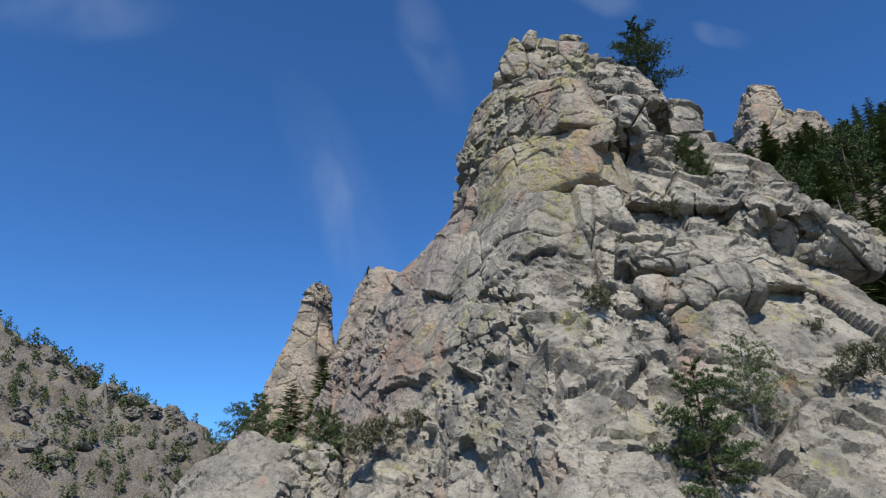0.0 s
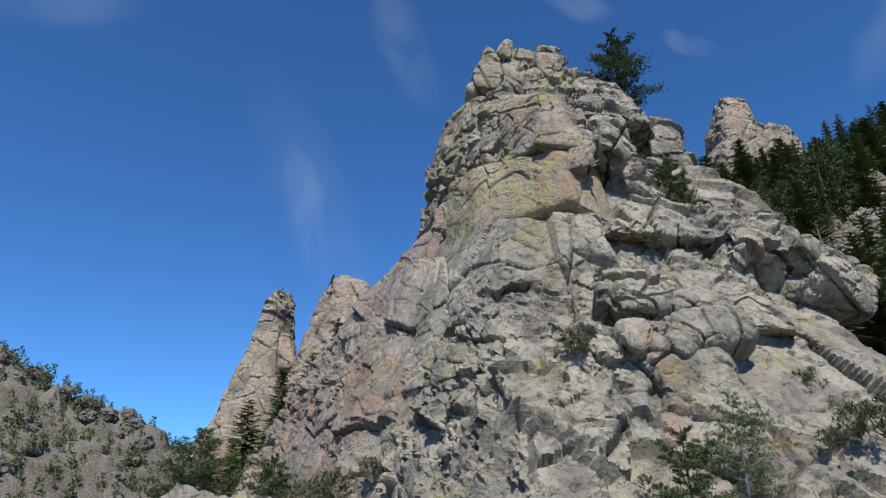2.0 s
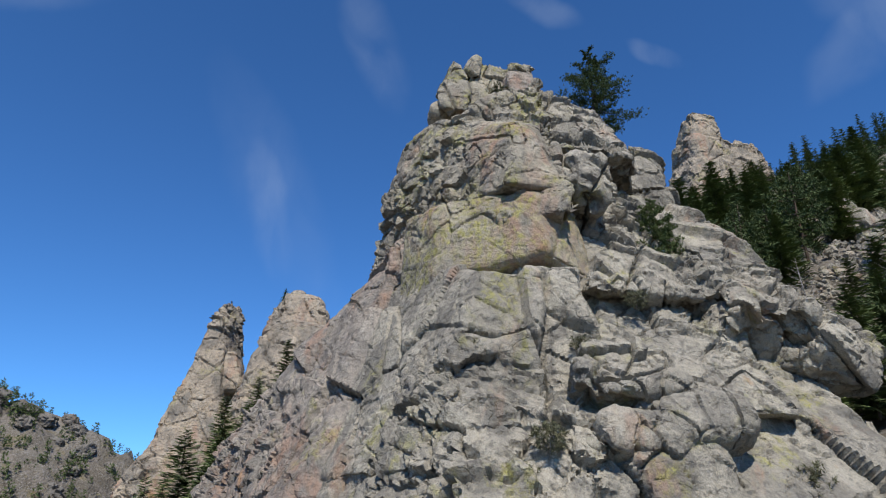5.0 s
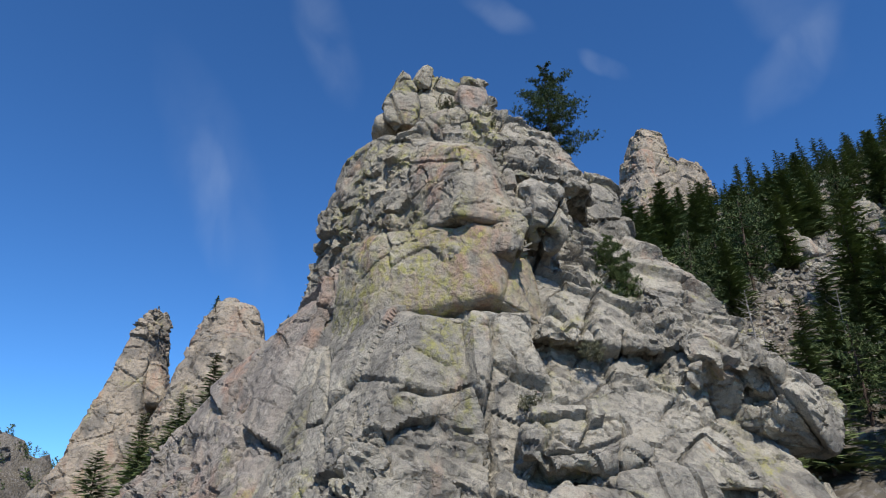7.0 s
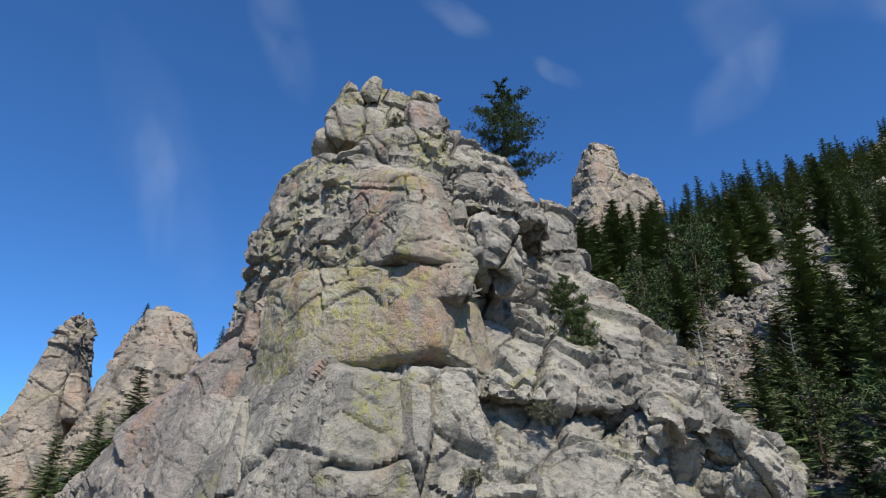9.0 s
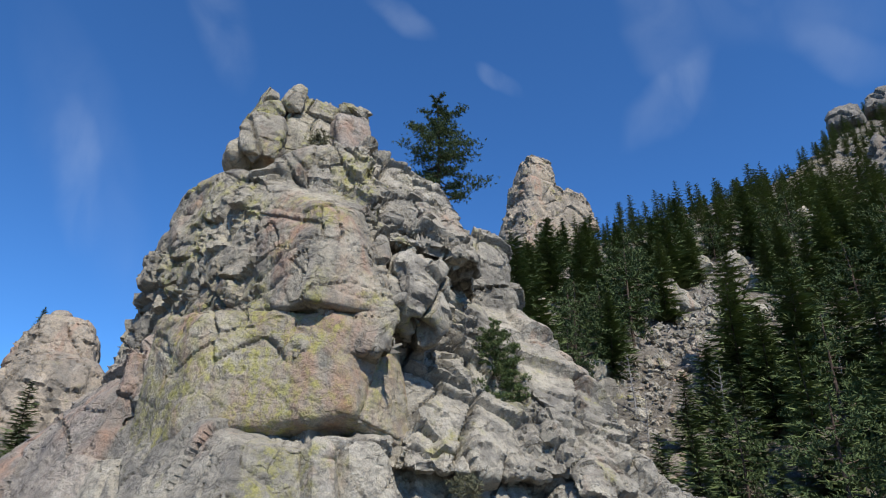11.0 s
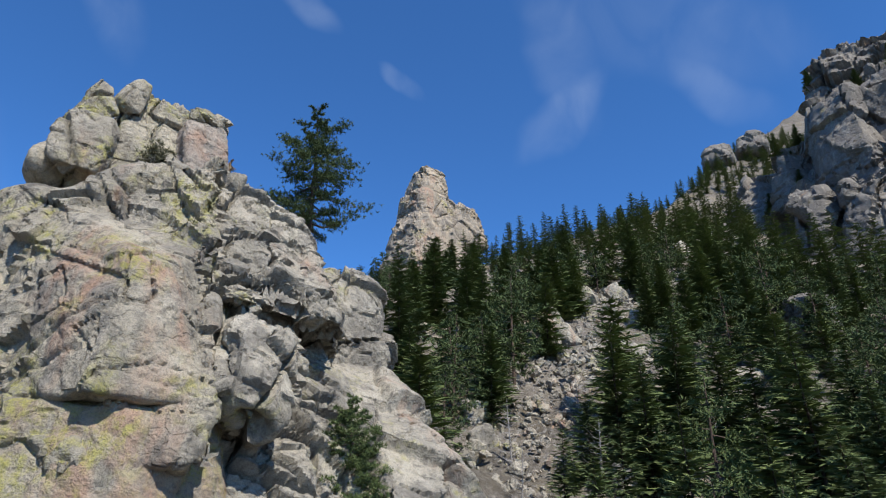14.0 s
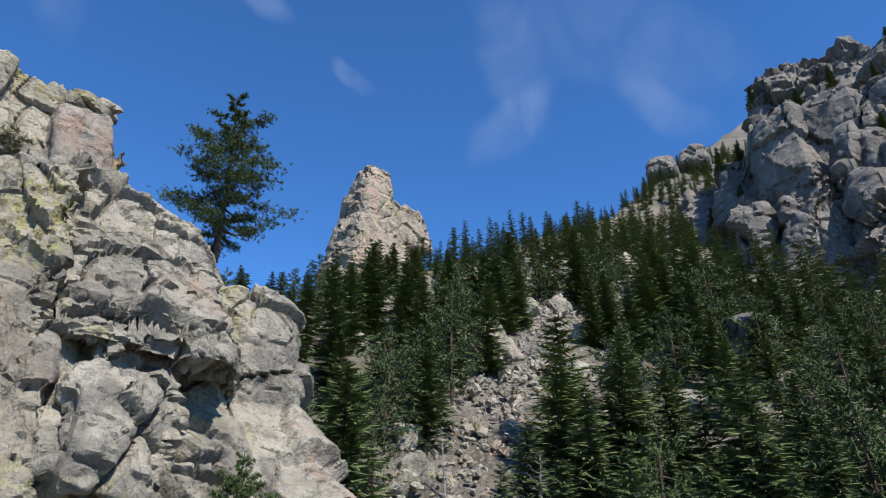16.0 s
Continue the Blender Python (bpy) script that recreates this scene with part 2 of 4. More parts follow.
class Hull(Mass):
    """An angular block of rock between plane faces: each (bearing from south, slope, offset from the origin)."""

    def __init__(self, name, faces, step=0.155, mat="", label="", coarse=1.0, fine=1.0, crisp=5.0):
        self.name, self.step, self.mat, self.label = name, step, mat, label
        self.coarse, self.fine, self.crisp = coarse, fine, crisp
        a = np.radians(np.array([f[:2] for f in faces], float))
        self.normal = np.stack([np.sin(a[:, 0]) * np.cos(a[:, 1]), -np.cos(a[:, 0]) * np.cos(a[:, 1]), np.sin(a[:, 1])], 1)
        self.offset = np.array([f[2] for f in faces], float)

    def depth(self, p):
        return (p @ self.normal.T - self.offset).max(1)

    def corners(self):
        out = []
        for k in itertools.combinations(range(len(self.offset)), 3):
            if abs(np.linalg.det(self.normal[list(k)])) > 0.02:
                p = np.linalg.solve(self.normal[list(k)], self.offset[list(k)])
                if (self.normal @ p - self.offset).max() < 0.01:
                    out.append(p)
        return np.array(out)

    def field(self, p):
        """Signed distance with rounded edges, and its outward direction."""
        e = self.crisp * (p @ self.normal.T - self.offset)
        top = e.max(1)
        w = np.exp(e - top[:, None])
        total = w.sum(1)
        g = (w / total[:, None]) @ self.normal
        return (top + np.log(total)) / self.crisp, g

    def surface(self):
        """Evenly spaced squares over the whole block: one point for each cell of a grid that the surface crosses."""
        c = self.corners()
        low, high = c.min(0) - 2 * self.step, c.max(0) + 2 * self.step
        n = np.ceil((high - low) / self.step).astype(int) + 1
        axes = [low[k] + self.step * np.arange(n[k]) for k in range(3)]
        inside = np.ones(n, bool)
        for w, d in zip(self.normal, self.offset):
            inside &= (w[0] * axes[0][:, None, None] + w[1] * axes[1][None, :, None] + w[2] * axes[2][None, None, :]) < d
        filled = np.zeros(n - 1, int)
        for i, j, k in itertools.product((0, 1), repeat=3):
            filled += inside[i:n[0] - 1 + i, j:n[1] - 1 + j, k:n[2] - 1 + k]
        active = (filled > 0) & (filled < 8)
        number = np.full(active.shape, -1)
        number[active] = np.arange(active.sum())
        p = low + self.step * (np.argwhere(active) + 0.5)
        quads = []
        for ax in range(3):
            b, d = (ax + 1) % 3, (ax + 2) % 3
            m, t = inside.transpose(ax, b, d), number.transpose(ax, b, d)
            cross = np.argwhere(m[:-1, 1:-1, 1:-1] != m[1:, 1:-1, 1:-1])
            i, j, k = cross.T
            q = np.stack([t[i, j, k], t[i, j + 1, k], t[i, j + 1, k + 1], t[i, j, k + 1]], 1)
            out = m[i, j + 1, k + 1]
            quads.append(np.where(out[:, None], q, q[:, ::-1]))
        for turn in range(4):
            v, g = self.field(p)
            p = p - 0.9 * v[:, None] * g / np.maximum((g * g).sum(1), 0.05)[:, None]
        return p, np.concatenate(quads)


# ---- materials ----
def shader(name, roughness=0.9):
    m = bpy.data.materials.new(name)
    m.use_nodes = True
    nt = m.node_tree
    bsdf = nt.nodes["Principled BSDF"]
    bsdf.inputs["Roughness"].default_value = roughness
    bsdf.inputs["Specular IOR Level"].default_value = 0.25
    return m, nt, bsdf


def noise_node(nt, vector, scale, detail=5.0, rough=0.55, distortion=0.0):
    n = nt.nodes.new("ShaderNodeTexNoise")
    n.inputs["Scale"].default_value = scale
    n.inputs["Detail"].default_value = detail
    n.inputs["Roughness"].default_value = rough
    n.inputs["Distortion"].default_value = distortion
    nt.links.new(vector, n.inputs["Vector"])
    return n.outputs["Fac"]


def span(nt, value, a, b, lo=0.0, hi=1.0):
    r = nt.nodes.new("ShaderNodeMapRange")
    nt.links.new(value, r.inputs["Value"])
    r.inputs["From Min"].default_value, r.inputs["From Max"].default_value = a, b
    r.inputs["To Min"].default_value, r.inputs["To Max"].default_value = lo, hi
    return r.outputs["Result"]


def times(nt, a, b):
    m = nt.nodes.new("ShaderNodeMath")
    m.operation = "MULTIPLY"
    for k, v in enumerate((a, b)):
        if isinstance(v, float):
            m.inputs[k].default_value = v
        else:
            nt.links.new(v, m.inputs[k])
    return m.outputs[0]


def blend(nt, factor, a, b, mode="MIX"):
    m = nt.nodes.new("ShaderNodeMix")
    m.data_type, m.blend_type = "RGBA", mode
    if isinstance(factor, float):
        m.inputs["Factor"].default_value = factor
    else:
        nt.links.new(factor, m.inputs["Factor"])
    for k, v in ((6, a), (7, b)):
        if isinstance(v, tuple):
            m.inputs[k].default_value = (*v, 1)
        else:
            nt.links.new(v, m.inputs[k])
    return m.outputs[2]


def granite(name, light=(0.43, 0.39, 0.312), dark=(0.262, 0.24, 0.197), lichen=0.5, rust=0.5, grain=1.0, joints=0.7):
    """Weathered granite: grey mottling, dark crusts, yellow-green lichen, pink and orange iron stains, open grain."""
    m, nt, bsdf = shader(name)
    pos = nt.nodes.new("ShaderNodeNewGeometry").outputs["Position"]
    warp = nt.nodes.new("ShaderNodeMapping")
    warp.inputs["Scale"].default_value = (1.0, 1.0, 0.45)
    nt.links.new(pos, warp.inputs["Vector"])
    tall = warp.outputs["Vector"]
    c = blend(nt, span(nt, noise_node(nt, pos, 0.22 / grain, 6), 0.38, 0.62), dark, light)
    c = blend(nt, times(nt, span(nt, noise_node(nt, tall, 0.9 / grain, 7, 0.65, 0.5), 0.5, 0.68), 0.55), c, (0.45, 0.41, 0.345))
    c = blend(nt, times(nt, span(nt, noise_node(nt, tall, 0.45 / grain, 6, 0.6, 0.4), 0.51, 0.61), 0.62), c, (0.13, 0.12, 0.105))
    c = blend(nt, times(nt, span(nt, noise_node(nt, pos, 2.6 / grain, 8, 0.7), 0.51, 0.62), 0.62), c, (0.11, 0.102, 0.09))
    stain = times(nt, span(nt, noise_node(nt, tall, 0.16 / grain, 5, 0.6, 0.8), 0.66 - 0.16 * rust, 0.74 - 0.14 * rust), span(nt, noise_node(nt, tall, 1.1 / grain, 5), 0.38, 0.6))
    c = blend(nt, times(nt, stain, 0.75), c, (0.36, 0.22, 0.15))
    orange = times(nt, span(nt, noise_node(nt, tall, 0.34 / grain, 4, 0.5, 0.3), 0.72 - 0.05 * rust, 0.78 - 0.05 * rust), 0.7)
    c = blend(nt, orange, c, (0.36, 0.205, 0.10))
    moss = times(nt, span(nt, noise_node(nt, pos, 0.28 / grain, 5, 0.6, 0.5), 0.66 - 0.2 * lichen, 0.76 - 0.16 * lichen), span(nt, noise_node(nt, pos, 2.2 / grain, 7, 0.7), 0.44, 0.6))
    c = blend(nt, times(nt, moss, 0.8), c, (0.34, 0.32, 0.08))
    c = blend(nt, times(nt, span(nt, noise_node(nt, pos, 14.0 / grain, 6, 0.75), 0.47, 0.6), 0.42), c, (0.11, 0.103, 0.092))
    nt.links.new(c, bsdf.inputs["Base Color"])
    wob = nt.nodes.new("ShaderNodeTexNoise")
    wob.inputs["Scale"].default_value = 0.7 / grain
    wob.inputs["Detail"].default_value = 5.0
    nt.links.new(pos, wob.inputs["Vector"])
    wide = nt.nodes.new("ShaderNodeVectorMath")
    wide.operation = "SCALE"
    wide.inputs["Scale"].default_value = 1.5 * grain
    nt.links.new(wob.outputs["Color"], wide.inputs[0])
    moved = nt.nodes.new("ShaderNodeVectorMath")
    nt.links.new(pos, moved.inputs[0])
    nt.links.new(wide.outputs[0], moved.inputs[1])
    turned = nt.nodes.new("ShaderNodeMapping")
    turned.inputs["Rotation"].default_value = (0.35, 0.47, 0.58)
    turned.inputs["Scale"].default_value = (0.32 / grain, 0.5 / grain, 0.7 / grain)
    nt.links.new(moved.outputs[0], turned.inputs["Vector"])
    edges = nt.nodes.new("ShaderNodeTexVoronoi")
    edges.feature = "DISTANCE_TO_EDGE"
    edges.inputs["Scale"].default_value = 1.0
    nt.links.new(turned.outputs["Vector"], edges.inputs["Vector"])
    bump_a = nt.nodes.new("ShaderNodeBump")
    bump_a.inputs["Strength"].default_value = joints
    bump_a.inputs["Distance"].default_value = 0.16 * grain
    gaps = times(nt, span(nt, edges.outputs["Distance"], 0.0, 0.03, 1.0, 0.0), span(nt, noise_node(nt, pos, 0.55 / grain, 3), 0.48, 0.56))
    nt.links.new(span(nt, gaps, 0.0, 1.0, 1.0, 0.0), bump_a.inputs["Height"])
    bump_b = nt.nodes.new("ShaderNodeBump")
    bump_b.inputs["Strength"].default_value = 1.0
    bump_b.inputs["Distance"].default_value = 0.32 * grain
    nt.links.new(noise_node(nt, pos, 2.6 / grain, 9, 0.66), bump_b.inputs["Height"])
    nt.links.new(bump_a.outputs[0], bump_b.inputs["Normal"])
    nt.links.new(bump_b.outputs[0], bsdf.inputs["Normal"])
    return m


def scree_material(name, grain=1.0):
    m, nt, bsdf = shader(name, 0.95)
    pos = nt.nodes.new("ShaderNodeNewGeometry").outputs["Position"]
    c = blend(nt, span(nt, noise_node(nt, pos, 0.05 / grain, 6), 0.4, 0.6), (0.095, 0.08, 0.06), (0.17, 0.153, 0.13))
    c = blend(nt, times(nt, span(nt, noise_node(nt, pos, 0.35 / grain, 7, 0.65), 0.48, 0.6), 0.7), c, (0.13, 0.11, 0.08))
    c = blend(nt, times(nt, span(nt, noise_node(nt, pos, 1.6 / grain, 7, 0.7), 0.5, 0.64), 0.65), c, (0.31, 0.295, 0.275))
    c = blend(nt, times(nt, span(nt, noise_node(nt, pos, 0.12 / grain, 5, 0.6), 0.56, 0.66), 0.6), c, (0.20, 0.165, 0.085))
    c = blend(nt, times(nt, span(nt, noise_node(nt, pos, 0.045 / grain, 8, 0.72, 0.5), 0.5, 0.6), 0.6), c, (0.085, 0.075, 0.06))
    c = blend(nt, times(nt, span(nt, noise_node(nt, pos, 0.16 / grain, 8, 0.75, 0.5), 0.52, 0.6), 0.55), c, (0.20, 0.175, 0.155))
    nt.links.new(c, bsdf.inputs["Base Color"])
    stones = nt.nodes.new("ShaderNodeTexVoronoi")
    stones.inputs["Scale"].default_value = 0.9 / grain
    nt.links.new(pos, stones.inputs["Vector"])
    bump = nt.nodes.new("ShaderNodeBump")
    bump.inputs["Strength"].default_value = 1.0
    bump.inputs["Distance"].default_value = 0.5 * grain
    nt.links.new(stones.outputs["Distance"], bump.inputs["Height"])
    bump.invert = True
    fine = nt.nodes.new("ShaderNodeBump")
    fine.inputs["Strength"].default_value = 1.0
    fine.inputs["Distance"].default_value = 0.3 * grain
    nt.links.new(noise_node(nt, pos, 2.4 / grain, 8, 0.7), fine.inputs["Height"])
    nt.links.new(bump.outputs[0], fine.inputs["Normal"])
    nt.links.new(fine.outputs[0], bsdf.inputs["Normal"])
    return m


def needle_material(name, a, b):
    m, nt, bsdf = shader(name, 0.85)
    info = nt.nodes.new("ShaderNodeObjectInfo").outputs["Random"]
    isl = nt.nodes.new("ShaderNodeNewGeometry").outputs["Random Per Island"]
    c = blend(nt, isl, a, b)
    c = blend(nt, times(nt, info, 0.55), c, (a[0] * 0.7, a[1] * 0.75, a[2] * 0.9))
    nt.links.new(c, bsdf.inputs["Base Color"])
    return m


def bark_material(name, a, b):
    m, nt, bsdf = shader(name, 0.9)
    pos = nt.nodes.new("ShaderNodeTexCoord").outputs["Object"]
    c = blend(nt, span(nt, noise_node(nt, pos, 6.0, 6), 0.4, 0.6), a, b)
    nt.links.new(c, bsdf.inputs["Base Color"])
    bump = nt.nodes.new("ShaderNodeBump")
    bump.inputs["Distance"].default_value = 0.03
    nt.links.new(noise_node(nt, pos, 14.0, 6), bump.inputs["Height"])
    nt.links.new(bump.outputs[0], bsdf.inputs["Normal"])
    return m


ROCK = granite("granite")
STAINED = granite("lichen_granite", (0.42, 0.375, 0.285), (0.30, 0.267, 0.207), 1.35, 1.15, 1.0, 0.4)
SUMMIT = granite("summit_granite", (0.405, 0.362, 0.28), (0.255, 0.23, 0.182), 0.8, 0.6, 1.0, 0.7)
RUSTY = granite("rusty_granite", (0.37, 0.32, 0.265), (0.235, 0.208, 0.18), 0.3, 1.2)
BUFF = granite("buff_granite", (0.43, 0.355, 0.265), (0.28, 0.235, 0.182), 0.4, 0.75, 1.4)
CLIFF = granite("grey_granite", (0.225, 0.203, 0.178), (0.13, 0.119, 0.107), 0.1, 0.15, 2.0)
GROUND = scree_material("scree")
NEEDLES = needle_material("pine_needles", (0.050, 0.078, 0.028), (0.105, 0.135, 0.046))
FIR = needle_material("fir_needles", (0.072, 0.102, 0.036), (0.16, 0.195, 0.066))
SCRUB = needle_material("scrub_leaves", (0.10, 0.10, 0.055), (0.16, 0.15, 0.085))
BARK = bark_material("bark", (0.05, 0.037, 0.03), (0.10, 0.068, 0.05))
DEADWOOD = bark_material("deadwood", (0.20, 0.185, 0.17), (0.30, 0.28, 0.26))
MATERIALS = {"": ROCK, "stained": STAINED, "summit": SUMMIT, "rusty": RUSTY, "buff": BUFF, "cliff": CLIFF}
# ---- ground ----
def ground_height(x, y):
    """The lie of the land: a forested hillside, a talus mound, a valley and a far hill."""
    x, y = np.asarray(x, float), np.asarray(y, float)
    hill = 54 + 0.384 * (x - 68.8) + 0.527 * (y - 81.5)
    hill = hill + 0.2 * np.maximum(0, x - 215)
    crest = 138 + 0.22 * (x - 67)
    hill = hill - 1.1 * np.maximum(0, y - crest)
    hill = hill - 0.32 * np.maximum(0, 20 - x) * smooth(y, 50, 110)
    hill = hill - 1.3 * np.maximum(0, -7.5 - 0.20 * y - x)
    hill = hill + 6.0 * np.exp(-((x + 4) ** 2 + (y - 49) ** 2) / 110.0)
    line = 380 + 0.5 * (x + 123)
    ridge = np.minimum(54 + 0.5 * (-123 - x) - 0.25 * np.maximum(0, x + 123), 240)
    far = ridge - np.where(y < line, 0.6, 1.0) * np.abs(y - line)
    return np.maximum(np.maximum(hill, far), -45 + 0.01 * x)


def build_ground():
    k = 330
    u = np.linspace(-1, 1, k)
    gx = 20 + np.sign(u) * (300 * np.abs(u) ** 1.2 + 2300 * np.abs(u) ** 7)
    gy = 150 + np.sign(u) * (320 * np.abs(u) ** 1.2 + 2300 * np.abs(u) ** 7)
    x, y = [a.ravel() for a in np.meshgrid(gx, gy, indexing="ij")]
    z = ground_height(x, y)
    p = np.stack([x, y, z], 1)
    west = smooth(-x, 30, 90)
    z = z + 1.4 * fractal(p * 0.06, 4, 5) + (0.6 + 2.4 * west) * fracture(p, 14, 1.3, 0.6, 70) + fracture(p, 4.6, 0.6, 0.4, 71) * (1 + 1.3 * west)
    idx = np.arange(x.size).reshape(k, k)
    f = np.stack([idx[:-1, :-1], idx[1:, :-1], idx[1:, 1:], idx[:-1, 1:]], -1).reshape(-1, 4)
    ob = new("ground", mesh_of("ground", np.stack([x, y, z], 1), f, [GROUND]))
    tagged(ob, "grey-brown rocky hillside of scree and dry grass", "ground", kind="structure")


build_ground()

# ---- the crag: blocks of rock leaning on one another ----
WEST, UPPER_WEST, FRONT, EAST = (-60, 20), (-65, 4), (7, 36), (70.6, 25)
BACK, UP, DOWN = (180, 0), (0, 90), (0, -90)
CRAG = [
    Hull("crag_body", [(*WEST, -15.0), (*FRONT, -17.2), (*EAST, 23.6), (*UP, 42), (-80, 40, 16.0), (*BACK, 66), (*DOWN, -8)], step=0.215),
    Hull("lower_apron", [(*WEST, -15.5), (5, 27, -24.0), (60, 20, 3.8), (*UP, 19.5), (*BACK, 50), (*DOWN, -5)]),
    Hull("ledge_apron", [(-50, 18, -24.2), (3, 8, -34.2), (55, 12, -2.1), (10, 72, 12.2), (*BACK, 48), (*DOWN, -16)], step=0.135),
    Hull("upper_apron", [(*WEST, -14.7), (5, 10, -35.9), (62, 15, 0.5), (0, 74, 20.9), (*BACK, 54), (*DOWN, -22)], step=0.135),
    Hull("side_apron", [(-60, 15, -27.8), (12, 30, -19.7), (66, 22, 19.0), (0, 75, 19.6), (*BACK, 58), (*DOWN, -8)]),
    Hull("side_buttress", [(-65, 10, -33.5), (*FRONT, -13.3), (*EAST, 25.8), (0, 52, 1.7), (10, -48, -49.3), (*BACK, 64)], step=0.135),
    Hull("gully_face", [(-60, 15, -25.5), (*FRONT, -15.9), (66, 22, 15.0), (0, 80, 28.8), (*BACK, 56), (*DOWN, -25)], step=0.135),
    Hull("east_face", [(-60, 15, -25.0), (8, 33, -16.7), (72, 20, 20.0), (0, 80, 38.5), (*BACK, 62), (*DOWN, -33)], step=0.135),
    Hull("stained_block", [(-28, 6, -40.2), (35, 10, -22.4), (75, 12, 10.5), (*UPPER_WEST, -22.0), (-10, -66, -50.6), (0, 84, 35.2), (*BACK, 52)], step=0.11, coarse=0.12, fine=0.25),
    Hull("prow", [(5, 12, -33.8), (-52, 18, -20.3), (48, 20, -4.8), (*UPPER_WEST, -24.3), (-2, 55, 11.3), (*UP, 52), (*DOWN, -40.2), (*BACK, 60)], step=0.11, coarse=0.15, fine=0.3),
    Hull("east_shoulder", [(10, 30, -15.6), (66, 20, 14.8), (30, 70, 38.0), (-70, 10, -19), (*BACK, 66), (*DOWN, -45.5)], step=0.135),
    Hull("west_shoulder", [(*UPPER_WEST, -24.0), (-25, 22, -27.5), (-75, 50, 25.8), (*UP, 53.6), (90, 0, 14), (*BACK, 61.5), (*DOWN, -38)], step=0.14, coarse=0.6, mat="summit"),
    Hull("west_spur", [(*WEST, -13.9), (-80, 40, 16.3), (-15, 15, -40.5), (90, 0, 12), (*BACK, 70), (*DOWN, -15)], mat="rusty", fine=1.15),
    Hull("summit_block", [(-6, 12, -44.8), (-80, 14, -4.3), (68, 14, 6.8), (55, 64, 44.8), (*BACK, 62.5), (*DOWN, -50)], step=0.09, coarse=0.5, fine=1.3),
    Mass("summit_boulder", (8.0, 57.7, 55.7), (1.6, 2.2, 2.5), (-6, 8, -12), 6, 0.22, 0.11, coarse=0.5, fine=0.9),
    Mass("summit_slab", (14.1, 57.6, 57.0), (1.5, 1.7, 2.6), (-8, -6, 10), 7, 0.05, 0.11, coarse=0.1, fine=0.25),
    Mass("hump", (24.4, 61.0, 47.6), (4.3, 5.3, 5.3), (-1.8, -3.8, 1.1), 3),
]
CRAG += [
    Mass("summit_knob", (7.9, 58.4, 59.4), (0.9, 1.2, 2.0), (0, 8, 15), 6, 0.35, 0.12),
    Mass("summit_knob", (9.9, 58.3, 60.7), (0.9, 0.9, 1.3), (10, 15, 25), 6, 0.35, 0.12),
    Mass("summit_cap", (14.0, 57.7, 59.8), (1.25, 1.4, 0.75), (5, 8, 0), 4, 0, 0.12),
    Mass("perched_boulder", (15.9, 60.0, 58.6), (1.3, 1.1, 0.8), (0, -30, 20), 3.5, 0, 0.12),
    Mass("shoulder_boulder", (5.4, 57.9, 49.8), (1.3, 1.6, 1.0), (0, -38, 0), 3.5, 0, 0.12),
    Mass("corner_block", (15.3, 47.0, 41.8), (1.6, 1.8, 2.2), (-10, 12, 20), 5, 0, 0.12),
    Mass("corner_block", (16.3, 50.3, 44.2), (1.9, 2.0, 3.0), (-10, 5, 30), 5, 0, 0.12),
    Mass("ledge_block", (14.2, 39.9, 23.4), (3.0, 1.5, 1.0), (-20, -4, 8), 4, 0, 0.12),
    Mass("ledge_block", (18.6, 40.4, 24.2), (2.6, 1.8, 1.5), (-25, -6, 0), 4, 0, 0.12),
    Mass("ledge_block", (15.2, 41.6, 26.9), (3.3, 1.6, 1.7), (-25, 0, 5), 5, 0, 0.12),
    Mass("ledge_block", (6.2, 41.2, 21.0), (2.3, 1.9, 1.2), (-20, -8, -25), 4, 0, 0.12),
    Mass("ledge_block", (4.2, 41.0, 17.6), (2.2, 2.2, 1.4), (-15, 6, -30), 4, 0, 0.12),
    Mass("wedged_boulder", (26.0, 44.2, 23.8), (1.9, 1.7, 1.5), (10, 20, 30), 3.2, 0, 0.12),
    Mass("wedged_boulder", (30.5, 46.6, 30.0), (3.0, 2.6, 2.5), (-10, 20, 20), 4, 0, 0.12),
]


def build_rock(name, masses, label, coarse=1.0, seed=3, grain=1.0):
    rock = new(name)
    tagged(rock, label, "rock")
    for mass in masses:
        v, f = mass.build(masses, coarse, seed, grain)
        part(mass.name, mesh_of(mass.name, v, f, [MATERIALS[mass.mat]]), rock, mass.label)
    return rock


for mass in CRAG:
    if mass.name == "summit_slab":
        mass.mat, mass.label = "rusty", "reddish upright granite slab"
    elif mass.name == "stained_block":
        mass.mat, mass.label = "stained", "granite face stained yellow and pink"
    elif mass.name.startswith("summit") or mass.name in ("prow", "perched_boulder", "shoulder_boulder"):
        mass.mat = "summit"
build_rock("rock_crag", CRAG, "tall weathered grey granite crag streaked with lichen")

